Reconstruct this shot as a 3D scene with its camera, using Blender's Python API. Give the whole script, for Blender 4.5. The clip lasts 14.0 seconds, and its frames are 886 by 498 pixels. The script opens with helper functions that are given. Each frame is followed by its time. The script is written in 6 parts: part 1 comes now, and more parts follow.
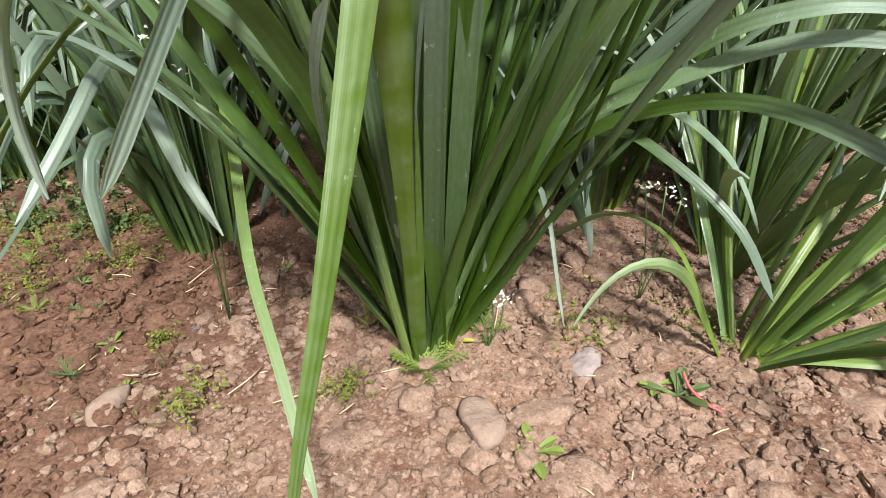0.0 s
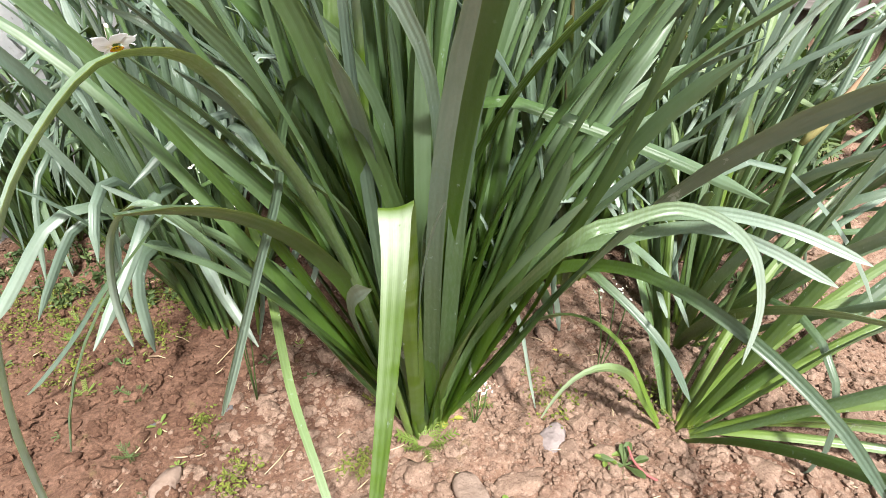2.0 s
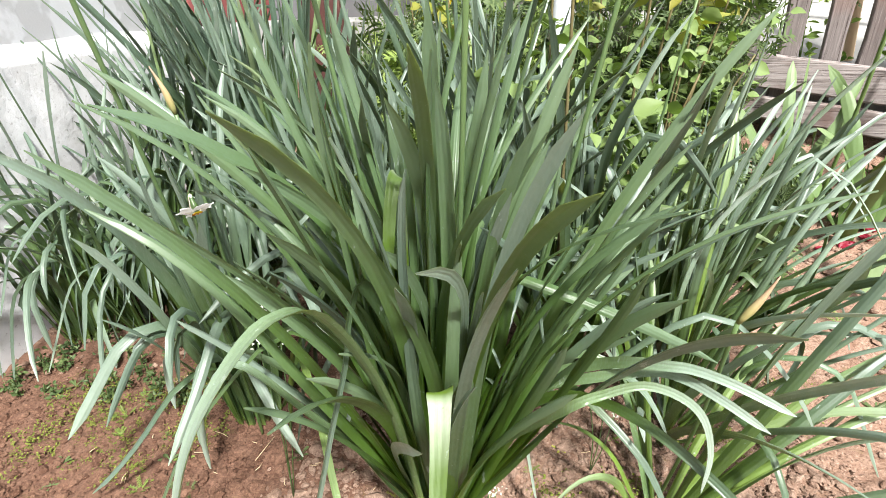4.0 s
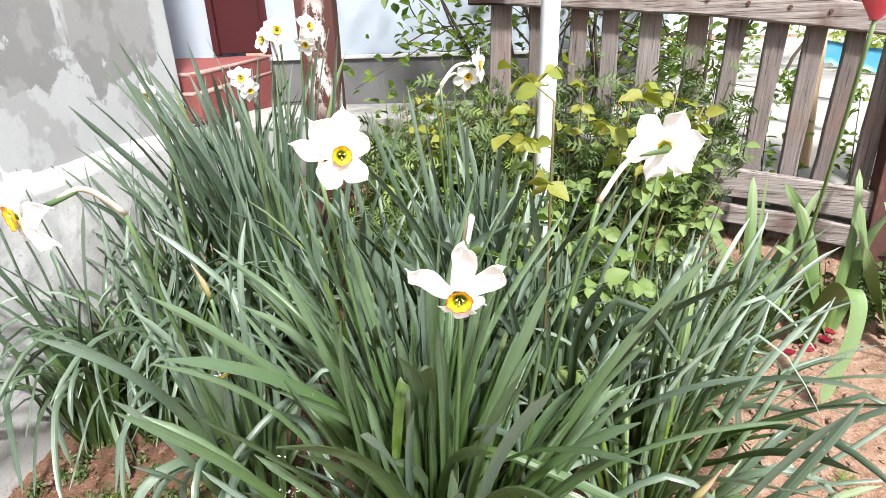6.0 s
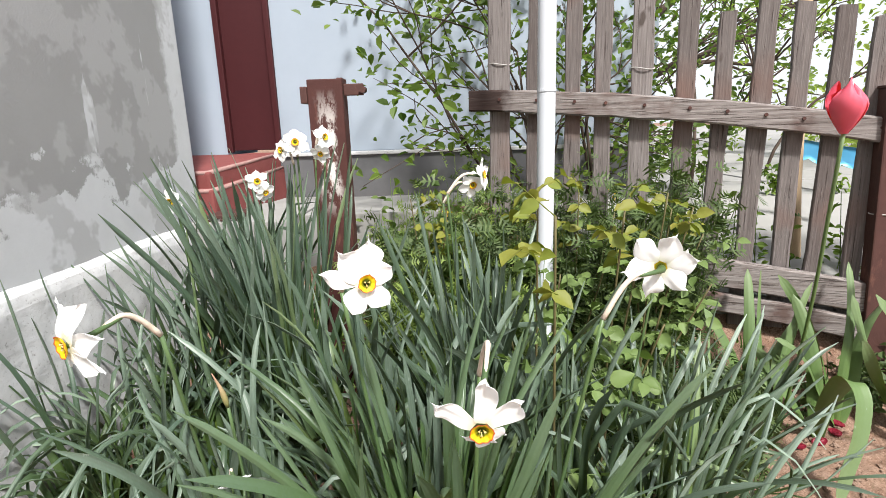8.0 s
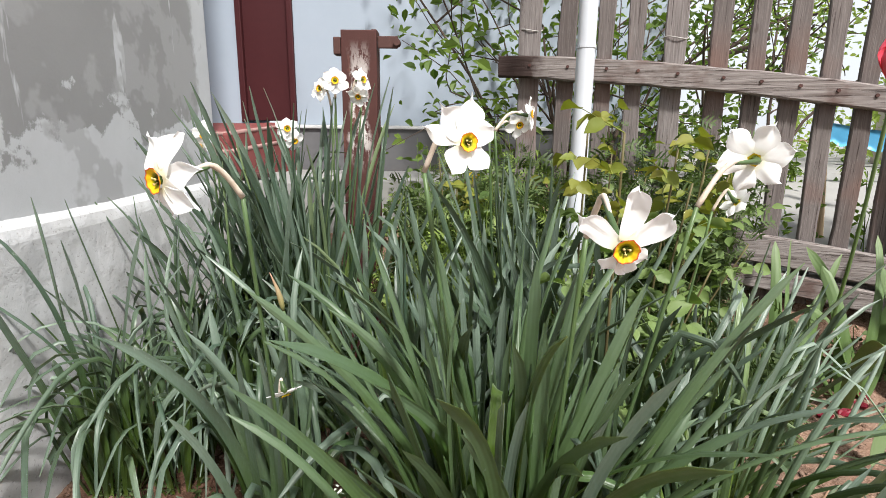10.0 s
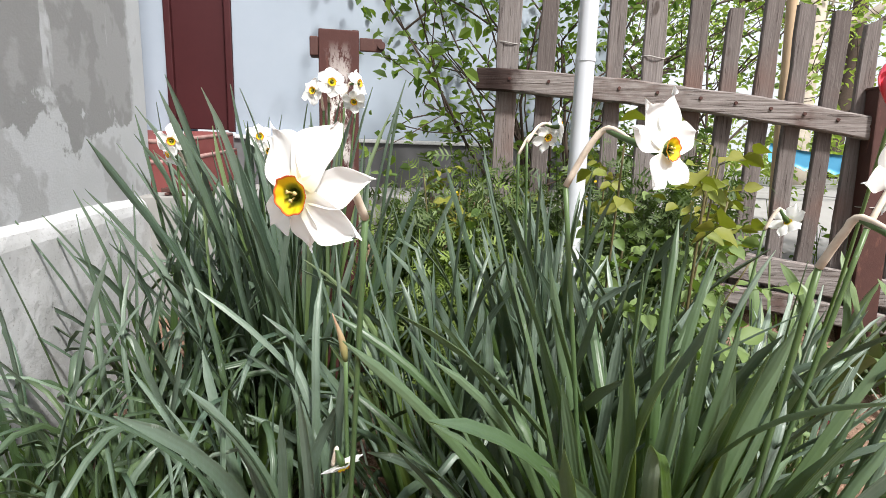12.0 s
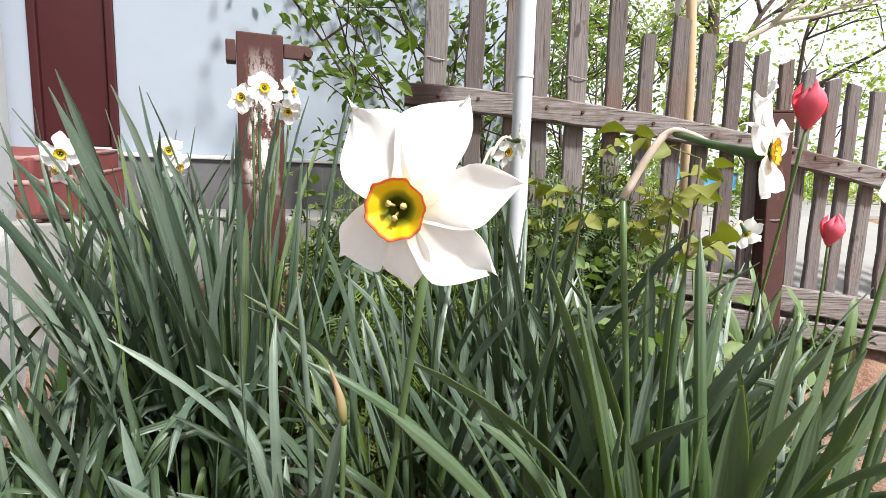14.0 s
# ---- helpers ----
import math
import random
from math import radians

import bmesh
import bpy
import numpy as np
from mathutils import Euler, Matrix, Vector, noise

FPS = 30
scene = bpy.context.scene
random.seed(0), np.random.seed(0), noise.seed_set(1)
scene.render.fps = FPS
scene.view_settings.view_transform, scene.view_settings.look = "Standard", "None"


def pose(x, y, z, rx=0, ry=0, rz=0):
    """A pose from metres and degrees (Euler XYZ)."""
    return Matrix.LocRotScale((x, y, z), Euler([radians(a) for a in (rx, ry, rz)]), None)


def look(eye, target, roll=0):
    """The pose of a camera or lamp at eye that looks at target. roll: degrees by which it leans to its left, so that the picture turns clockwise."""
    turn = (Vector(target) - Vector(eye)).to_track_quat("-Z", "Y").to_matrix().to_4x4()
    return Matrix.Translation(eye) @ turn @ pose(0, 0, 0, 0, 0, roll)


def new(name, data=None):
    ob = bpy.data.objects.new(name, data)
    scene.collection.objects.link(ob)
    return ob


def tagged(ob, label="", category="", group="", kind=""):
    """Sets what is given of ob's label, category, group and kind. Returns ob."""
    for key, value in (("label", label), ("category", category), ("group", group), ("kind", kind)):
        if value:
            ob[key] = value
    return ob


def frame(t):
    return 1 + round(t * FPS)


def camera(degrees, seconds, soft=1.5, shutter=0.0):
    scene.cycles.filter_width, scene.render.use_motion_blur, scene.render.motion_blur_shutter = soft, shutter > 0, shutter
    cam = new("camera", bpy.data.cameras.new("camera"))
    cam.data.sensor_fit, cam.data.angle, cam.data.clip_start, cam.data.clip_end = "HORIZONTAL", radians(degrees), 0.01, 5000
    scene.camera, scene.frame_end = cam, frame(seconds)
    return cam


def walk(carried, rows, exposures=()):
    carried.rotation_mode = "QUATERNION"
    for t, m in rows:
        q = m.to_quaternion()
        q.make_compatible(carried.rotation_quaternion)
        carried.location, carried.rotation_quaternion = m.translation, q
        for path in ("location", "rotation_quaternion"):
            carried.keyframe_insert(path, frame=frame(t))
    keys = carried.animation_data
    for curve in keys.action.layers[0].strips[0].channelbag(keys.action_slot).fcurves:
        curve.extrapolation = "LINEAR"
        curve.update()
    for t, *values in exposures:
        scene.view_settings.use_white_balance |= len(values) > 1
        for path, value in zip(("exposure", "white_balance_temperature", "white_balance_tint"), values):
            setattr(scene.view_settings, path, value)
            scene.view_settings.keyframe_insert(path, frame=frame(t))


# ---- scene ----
cam = camera(81.0, 14.0, soft=0.55)
PATH = [
    (0, (0.0728, -0.3409, 0.3153), (-0.0189, 0.5232, -0.1796), -2.62),
    (0.5, (0.0778, -0.3445, 0.3442), (-0.0106, 0.5116, -0.1651), -3.01),
    (1, (0.0741, -0.3538, 0.3797), (-0.0078, 0.5076, -0.1217), -2.52),
    (1.5, (0.0751, -0.3616, 0.4163), (0.0016, 0.4958, -0.0931), -2.94),
    (2, (0.0735, -0.3765, 0.4619), (0.0130, 0.4858, -0.0410), -2.80),
    (2.5, (0.0715, -0.3847, 0.5029), (0.0125, 0.4756, -0.0034), -3.08),
    (2.7, (0.0703, -0.3896, 0.5168), (0.0122, 0.4718, 0.0123), -2.80),
    (4.8, (0.0484, -0.4560, 0.6815), (0.0141, 0.4600, 0.2819), -1.49),
    (5, (0.0492, -0.4614, 0.7052), (0.0181, 0.4539, 0.3038), -0.70),
    (5.5, (0.0485, -0.4521, 0.7509), (0.0163, 0.4696, 0.3644), -1.47),
    (6, (0.0522, -0.4464, 0.7938), (0.0244, 0.4828, 0.4252), -1.60),
    (6.5, (0.0462, -0.4498, 0.8281), (0.0179, 0.4929, 0.4958), -1.49),
    (7, (0.0451, -0.4608, 0.8719), (0.0142, 0.4951, 0.5799), -1.68),
    (7.2, (0.0460, -0.4588, 0.8760), (0.0149, 0.5021, 0.6011), -2.01),
    (9.3, (-0.0074, -0.4920, 0.7398), (-0.0166, 0.4882, 0.5418), -1.21),
    (9.5, (-0.0188, -0.4892, 0.7306), (-0.0322, 0.4907, 0.5317), -0.80),
    (10, (-0.0570, -0.4787, 0.7176), (-0.0631, 0.4982, 0.5036), 0.62),
    (10.5, (-0.1031, -0.4659, 0.7124), (-0.0887, 0.5102, 0.4956), 1.10),
    (11, (-0.1549, -0.4295, 0.7079), (-0.1127, 0.5447, 0.4861), 2.00),
    (11.5, (-0.2065, -0.3942, 0.7032), (-0.1143, 0.5807, 0.5001), 2.15),
    (12, (-0.2450, -0.3548, 0.7043), (-0.0822, 0.6154, 0.5246), 1.80),
    (12.5, (-0.2894, -0.3164, 0.6919), (-0.0587, 0.6419, 0.5229), 2.51),
    (13, (-0.3010, -0.2895, 0.6835), (0.0024, 0.6522, 0.5377), 3.15),
    (13.5, (-0.3166, -0.2652, 0.6818), (0.0143, 0.6706, 0.5606), 3.41),
    (14, (-0.3219, -0.2477, 0.6917), (0.0313, 0.6783, 0.5584), 1.55),
]
walk(cam, [(t, look(eye, target, roll)) for t, eye, target, roll in PATH],
     exposures=[(0.0, 1.32), (2.7, 1.64), (4.8, 1.64), (7.2, 1.12), (9.3, 0.77), (11.5, 0.84), (14.0, 0.97)])

# ---------------------------------------------------------------- light
world = bpy.data.worlds.new("overcast_sky")
scene.world = world
world.use_nodes = True
wn, wl = world.node_tree.nodes, world.node_tree.links
sky = wn.new("ShaderNodeTexSky")
sky.sky_type = "NISHITA"
sky.sun_disc = False
sky.sun_elevation, sky.sun_rotation = radians(53), radians(159)
sky.air_density, sky.dust_density, sky.ozone_density = 1.0, 6.0, 1.0
whiten = wn.new("ShaderNodeMix")
whiten.data_type = "RGBA"
whiten.inputs[0].default_value = 0.65
whiten.inputs[7].default_value = (9.0, 9.4, 10.0, 1)
wl.new(sky.outputs[0], whiten.inputs[6])
wl.new(whiten.outputs[2], wn["Background"].inputs[0])
wn["Background"].inputs[1].default_value = 0.085
sun_data = bpy.data.lights.new("sun", "SUN")
sun_data.energy, sun_data.angle, sun_data.color = 3.75, radians(6), (1.0, 0.975, 0.945)
sun = new("sun", sun_data)
sun.matrix_world = look((1.3, -3.4, 4.8), (0, 0, 0))


# ---------------------------------------------------------------- materials
class Nodes:
    """A node material with short ways to wire it."""

    def __init__(self, name, rough=0.7, spec=0.3):
        self.mat = bpy.data.materials.new(name)
        self.mat.use_nodes = True
        self.tree = self.mat.node_tree
        self.n, self.l = self.tree.nodes, self.tree.links
        self.bsdf = self.n["Principled BSDF"]
        self.out = self.n["Material Output"]
        self.bsdf.inputs["Roughness"].default_value = rough
        self.bsdf.inputs["Specular IOR Level"].default_value = spec
        self.coord = self.n.new("ShaderNodeTexCoord").outputs["Object"]

    def link(self, a, b):
        self.l.new(a, b)

    def noise(self, scale, detail=4.0, rough=0.55, stretch=None, distortion=0.0):
        tex = self.n.new("ShaderNodeTexNoise")
        tex.inputs["Scale"].default_value, tex.inputs["Detail"].default_value = scale, detail
        tex.inputs["Roughness"].default_value, tex.inputs["Distortion"].default_value = rough, distortion
        if stretch:
            mp = self.n.new("ShaderNodeMapping")
            mp.inputs["Scale"].default_value = stretch
            self.link(self.coord, mp.inputs[0])
            self.link(mp.outputs[0], tex.inputs["Vector"])
        else:
            self.link(self.coord, tex.inputs["Vector"])
        return tex.outputs["Fac"]

    def ramp(self, fac, stops):
        r = self.n.new("ShaderNodeValToRGB")
        el = r.color_ramp.elements
        while len(el) < len(stops):
            el.new(0.5)
        for e, (p, c) in zip(el, stops):
            e.position, e.color = p, (*c, 1) if len(c) == 3 else c
        self.link(fac, r.inputs[0])
        return r.outputs[0]

    def mix(self, fac, a, b, how="MIX"):
        m = self.n.new("ShaderNodeMix")
        m.data_type, m.blend_type = "RGBA", how
        for socket, v in ((m.inputs[0], fac), (m.inputs[6], a), (m.inputs[7], b)):
            if isinstance(v, (int, float)):
                socket.default_value = v
            elif isinstance(v, tuple):
                socket.default_value = (*v, 1)
            else:
                self.link(v, socket)
        return m.outputs[2]

    def math(self, op, a, b=0.0, c=0.0):
        m = self.n.new("ShaderNodeMath")
        m.operation = op
        for socket, v in zip(m.inputs, (a, b, c)):
            if isinstance(v, (int, float)):
                socket.default_value = v
            else:
                self.link(v, socket)
        return m.outputs[0]

    def attr(self, name):
        a = self.n.new("ShaderNodeAttribute")
        a.attribute_name = name
        return a.outputs["Fac"]

    def random(self):
        return self.n.new("ShaderNodeObjectInfo").outputs["Random"]

    def island(self):
        return self.n.new("ShaderNodeNewGeometry").outputs["Random Per Island"]

    def axis(self, k):
        sep = self.n.new("ShaderNodeSeparateXYZ")
        self.link(self.coord, sep.inputs[0])
        return sep.outputs[k]

    def color(self, socket):
        self.link(socket, self.bsdf.inputs["Base Color"])
        return self

    def bump(self, height, strength, distance):
        b = self.n.new("ShaderNodeBump")
        b.inputs["Strength"].default_value, b.inputs["Distance"].default_value = strength, distance
        self.link(height, b.inputs["Height"])
        self.link(b.outputs[0], self.bsdf.inputs["Normal"])
        return self

    def glow_through(self, colour, amount):
        """Lets light through thin things such as leaves and petals."""
        t = self.n.new("ShaderNodeBsdfTranslucent")
        if isinstance(colour, tuple):
            t.inputs[0].default_value = (*colour, 1)
        else:
            self.link(colour, t.inputs[0])
        m = self.n.new("ShaderNodeMixShader")
        m.inputs[0].default_value = amount
        self.link(self.bsdf.outputs[0], m.inputs[1])
        self.link(t.outputs[0], m.inputs[2])
        self.link(m.outputs[0], self.out.inputs[0])
        return self


def leaf_material(name, foot, low, mid, top, light, rough=0.40, through_amount=0.22, at=(0.0, 0.07, 0.46, 0.72), spec=0.5):
    m = Nodes(name, rough, spec)
    along, across = m.attr("along"), m.attr("across")
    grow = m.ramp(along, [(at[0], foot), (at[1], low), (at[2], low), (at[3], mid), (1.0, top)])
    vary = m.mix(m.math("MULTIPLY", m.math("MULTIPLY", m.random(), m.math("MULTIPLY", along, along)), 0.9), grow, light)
    blotch = m.ramp(m.noise(60, 4, 0.6), [(0.40, (0, 0, 0)), (0.70, (1, 1, 1))])
    vary = m.mix(m.math("MULTIPLY", blotch, 0.30), vary, m.mix(0.6, vary, low))
    scar = m.ramp(m.noise(150, 2, 0.5), [(0.72, (0, 0, 0)), (0.76, (1, 1, 1))])
    vary = m.mix(m.math("MULTIPLY", scar, 0.6), vary, light)
    fleck = m.ramp(m.noise(70, 4, 0.7, (1.0, 1.0, 0.35)), [(0.67, (0, 0, 0)), (0.69, (1, 1, 1))])
    vary = m.mix(m.math("MULTIPLY", fleck, 0.5), vary, (0.40, 0.46, 0.40))
    stripes = m.math("SINE", m.math("MULTIPLY", across, 40.0))
    rib = m.math("SINE", m.math("MULTIPLY", across, 9.0))
    streak = m.ramp(m.noise(90, 3, 0.6, (6.0, 6.0, 0.5)), [(0.45, (0, 0, 0)), (0.65, (1, 1, 1))])
    vary = m.mix(m.math("MULTIPLY", streak, 0.20), vary, m.mix(0.55, vary, light))
    m.color(m.mix(m.math("MULTIPLY_ADD", stripes, 0.04, 0.05), vary, m.mix(0.5, vary, light)))
    m.bump(m.math("ADD", m.math("MULTIPLY", stripes, 0.10), m.math("MULTIPLY", rib, 0.8)), 0.30, 0.0006)
    gloss = m.math("MULTIPLY_ADD", blotch, 0.12, rough - 0.05)
    m.link(gloss, m.bsdf.inputs["Roughness"])
    m.glow_through(m.mix(0.62, vary, (0.50, 0.60, 0.06)), through_amount)
    return m.mat


# low halves are darkened as shade inside clumps; tops mix wax bloom and sky sheen
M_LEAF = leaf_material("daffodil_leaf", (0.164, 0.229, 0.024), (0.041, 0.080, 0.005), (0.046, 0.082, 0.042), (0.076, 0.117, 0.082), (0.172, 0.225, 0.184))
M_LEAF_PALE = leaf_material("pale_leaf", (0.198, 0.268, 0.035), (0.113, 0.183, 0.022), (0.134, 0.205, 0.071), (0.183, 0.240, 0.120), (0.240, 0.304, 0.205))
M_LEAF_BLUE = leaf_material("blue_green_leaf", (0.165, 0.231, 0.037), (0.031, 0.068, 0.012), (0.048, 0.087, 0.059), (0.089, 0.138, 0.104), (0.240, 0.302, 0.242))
# glaucous bloom, lightened further to paint the sky's sheen into the colour
M_LEAF_SKYLIT = leaf_material("skylit_glaucous_leaf", (0.20, 0.28, 0.05), (0.075, 0.135, 0.035), (0.14, 0.21, 0.145), (0.22, 0.29, 0.235), (0.40, 0.48, 0.42), 0.34, 0.28)
# pale band paints the sky's sheen on the bend, dark end the shaded underside
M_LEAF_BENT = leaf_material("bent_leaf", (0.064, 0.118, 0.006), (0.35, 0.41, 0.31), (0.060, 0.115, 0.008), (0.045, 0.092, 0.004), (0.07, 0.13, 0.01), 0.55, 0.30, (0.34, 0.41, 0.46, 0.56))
# inner leaves: shade from their neighbours is painted into this green
M_LEAF_SHADED = leaf_material("shaded_green_leaf", (0.184, 0.258, 0.028), (0.037, 0.085, 0.002), (0.055, 0.109, 0.028), (0.099, 0.153, 0.097), (0.166, 0.230, 0.147), rough=0.34, through_amount=0.34, at=(0.0, 0.07, 0.48, 0.70), spec=0.30)
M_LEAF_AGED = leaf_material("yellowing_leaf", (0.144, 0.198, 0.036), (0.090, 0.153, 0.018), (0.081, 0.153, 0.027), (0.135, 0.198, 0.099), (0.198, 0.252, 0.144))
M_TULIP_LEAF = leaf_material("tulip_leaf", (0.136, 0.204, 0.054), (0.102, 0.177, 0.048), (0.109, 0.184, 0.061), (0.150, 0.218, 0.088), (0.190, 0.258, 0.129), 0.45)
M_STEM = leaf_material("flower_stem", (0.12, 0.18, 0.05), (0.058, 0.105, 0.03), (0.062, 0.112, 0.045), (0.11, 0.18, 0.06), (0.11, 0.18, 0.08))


def weed_material(name, a, b, tint, rough=0.55, through_amount=0.25):
    m = Nodes(name, rough, 0.35)
    c = m.mix(m.island(), a, b)
    c = m.mix(m.math("MULTIPLY", m.noise(18, 3), 0.5), c, tint)
    m.color(c).bump(m.noise(220, 2), 0.2, 0.001)
    m.glow_through(m.mix(1.0, c, (1.2, 1.4, 0.5), "MULTIPLY"), through_amount)
    return m.mat


M_WEED = weed_material("weed_leaf", (0.045, 0.080, 0.026), (0.12, 0.165, 0.055), (0.06, 0.09, 0.035))
M_ROSE = weed_material("rose_leaf", (0.09, 0.15, 0.040), (0.18, 0.25, 0.075), (0.08, 0.13, 0.045))
M_ROSE_YOUNG = weed_material("young_rose_leaf", (0.13, 0.18, 0.022), (0.22, 0.19, 0.03), (0.13, 0.19, 0.028))
M_VINE = weed_material("vine_leaf", (0.055, 0.105, 0.022), (0.20, 0.28, 0.05), (0.06, 0.10, 0.022), 0.5, 0.4)
M_TREE = weed_material("tree_leaf", (0.20, 0.27, 0.06), (0.38, 0.44, 0.13), (0.16, 0.22, 0.06), 0.55, 0.5)
M_MOSS = weed_material("moss", (0.10, 0.13, 0.02), (0.20, 0.22, 0.04), (0.07, 0.08, 0.02), 0.9, 0.15)
M_FERN = weed_material("feathery_weed", (0.09, 0.150, 0.034), (0.19, 0.26, 0.055), (0.16, 0.21, 0.045))
M_YELLOW_WEED = weed_material("yellowing_weed", (0.34, 0.32, 0.05), (0.26, 0.31, 0.06), (0.38, 0.34, 0.09))


def simple(name, a, b, scale, rough=0.7, spec=0.3, bump=0.3, dist=0.002, stretch=None, metal=0.0):
    m = Nodes(name, rough, spec)
    fine, big = m.noise(scale, 6, 0.6, stretch), m.noise(scale * 0.17, 3)
    c = m.mix(fine, a, b)
    c = m.mix(m.math("MULTIPLY", big, 0.4), c, tuple(v * 0.7 for v in a))
    m.color(c).bump(m.math("ADD", fine, m.math("MULTIPLY", big, 1.5)), bump, dist)
    m.bsdf.inputs["Metallic"].default_value = metal
    return m.mat


def soil_material(name, dry, damp, pale):
    m = Nodes(name, 0.95, 0.1)
    fine, mid, big = m.noise(230, 6, 0.7), m.noise(48, 5, 0.65), m.noise(4.5, 4, 0.6)
    c = m.mix(m.ramp(big, [(0.40, (0, 0, 0)), (0.64, (1, 1, 1))]), dry, damp)
    c = m.mix(m.ramp(mid, [(0.44, (0, 0, 0)), (0.72, (0.8, 0.8, 0.8))]), c, pale)
    c = m.mix(m.ramp(fine, [(0.34, (0.9, 0.9, 0.9)), (0.48, (0, 0, 0))]), c, tuple(v * 0.5 for v in damp))
    c = m.mix(m.ramp(fine, [(0.55, (0, 0, 0)), (0.67, (0.8, 0.8, 0.8))]), c, tuple(min(0.6, v * 1.3) for v in pale))
    c = m.mix(m.ramp(m.noise(800, 2), [(0.66, (0, 0, 0)), (0.74, (0.8, 0.8, 0.8))]), c, (0.46, 0.37, 0.30))
    # a damp stretch of freshly turned soil
    dx, dy = m.math("ADD", m.axis(0), 0.54), m.math("ADD", m.axis(1), -0.10)
    away = m.math("SQRT", m.math("ADD", m.math("MULTIPLY", dx, dx), m.math("MULTIPLY", dy, dy)))
    turned = m.math("SUBTRACT", m.math("MULTIPLY_ADD", m.noise(9, 4, 0.6), 0.20, 0.36), away)
    c = m.mix(m.ramp(m.math("MULTIPLY_ADD", turned, 10.0, 0.5), [(0.2, (0, 0, 0)), (0.8, (0.85, 0.85, 0.85))]), c, m.mix(m.ramp(fine, [(0.40, (0, 0, 0)), (0.62, (1, 1, 1))]), tuple(v * 0.55 for v in damp), tuple(v * 1.05 for v in damp)))
    c = m.mix(m.math("MULTIPLY", m.ramp(m.noise(26, 4, 0.6), [(0.62, (0, 0, 0)), (0.72, (1, 1, 1))]), 0.4), c, (0.15, 0.13, 0.05))
    h = m.math("ADD", m.math("MULTIPLY", fine, 0.6), mid)
    m.color(c).bump(h, 0.9, 0.005)
    return m.mat


M_SOIL = soil_material("garden_soil", (0.236, 0.149, 0.105), (0.140, 0.075, 0.050), (0.315, 0.219, 0.166))


def clod_material(name, dark, pale):
    m = Nodes(name, 0.95, 0.1)
    c = m.mix(m.island(), dark, pale)
    c = m.mix(m.ramp(m.noise(110, 5, 0.7), [(0.34, (0.7, 0.7, 0.7)), (0.56, (0, 0, 0))]), c, tuple(v * 0.75 for v in dark))
    c = m.mix(m.ramp(m.noise(300, 5, 0.7), [(0.53, (0, 0, 0)), (0.67, (0.7, 0.7, 0.7))]), c, tuple(min(0.6, v * 1.3) for v in pale))
    c = m.mix(m.ramp(m.noise(620, 3, 0.7), [(0.34, (0.7, 0.7, 0.7)), (0.44, (0, 0, 0))]), c, tuple(v * 0.45 for v in dark))
    m.color(c).bump(m.noise(260, 5, 0.7), 0.8, 0.003)
    return m.mat


M_CLOD_DAMP = clod_material("damp_soil_clod", (0.078, 0.040, 0.026), (0.166, 0.095, 0.064))
M_CLOD = clod_material("soil_clod", (0.162, 0.101, 0.072), (0.284, 0.200, 0.151))
M_STONE = simple("pale_stone", (0.136, 0.112, 0.108), (0.384, 0.320, 0.300), 130, 0.85, 0.25, 0.9, 0.003)
M_ROUND_STONE = simple("earthy_stone", (0.156, 0.106, 0.081), (0.340, 0.258, 0.207), 120, 0.97, 0.05, 0.7, 0.004)
M_DARK_STONE = simple("slate_chip", (0.08, 0.08, 0.085), (0.16, 0.15, 0.15), 80, 0.6)
M_STRAW = simple("dry_straw", (0.45, 0.33, 0.20), (0.62, 0.50, 0.34), 80, 0.8, 0.2)


def wood_material():
    m = Nodes("weathered_wood", 0.85, 0.2)
    grain = m.noise(30, 6, 0.65, (7.0, 7.0, 0.22), 0.12)
    fine = m.noise(160, 4, 0.6, (3.0, 3.0, 0.12))
    tone = m.mix(m.random(), (0.135, 0.115, 0.108), (0.255, 0.230, 0.22))
    c = m.mix(m.ramp(grain, [(0.36, (0, 0, 0)), (0.66, (1, 1, 1))]), m.mix(0.50, tone, (0.06, 0.048, 0.044)), tone)
    c = m.mix(m.ramp(fine, [(0.56, (0, 0, 0)), (0.76, (0.5, 0.5, 0.5))]), c, (0.34, 0.31, 0.29))
    knot = m.ramp(m.noise(22, 2, 0.4, (1.0, 1.0, 0.55)), [(0.70, (0, 0, 0)), (0.75, (1, 1, 1))])
    c = m.mix(m.math("MULTIPLY", knot, 0.8), c, (0.055, 0.040, 0.033))
    c = m.mix(m.ramp(m.noise(3.0, 3), [(0.55, (0, 0, 0)), (0.75, (1, 1, 1))]), c, (0.17, 0.10, 0.08))
    crack = m.ramp(m.noise(70, 4, 0.6, (4.0, 4.0, 0.10)), [(0.33, (1, 1, 1)), (0.39, (0, 0, 0))])
    c = m.mix(m.math("MULTIPLY", crack, 0.8), c, (0.045, 0.032, 0.028))
    m.color(c).bump(m.math("SUBTRACT", m.math("ADD", grain, m.math("MULTIPLY", fine, 0.6)), crack), 0.6, 0.003)
    return m.mat


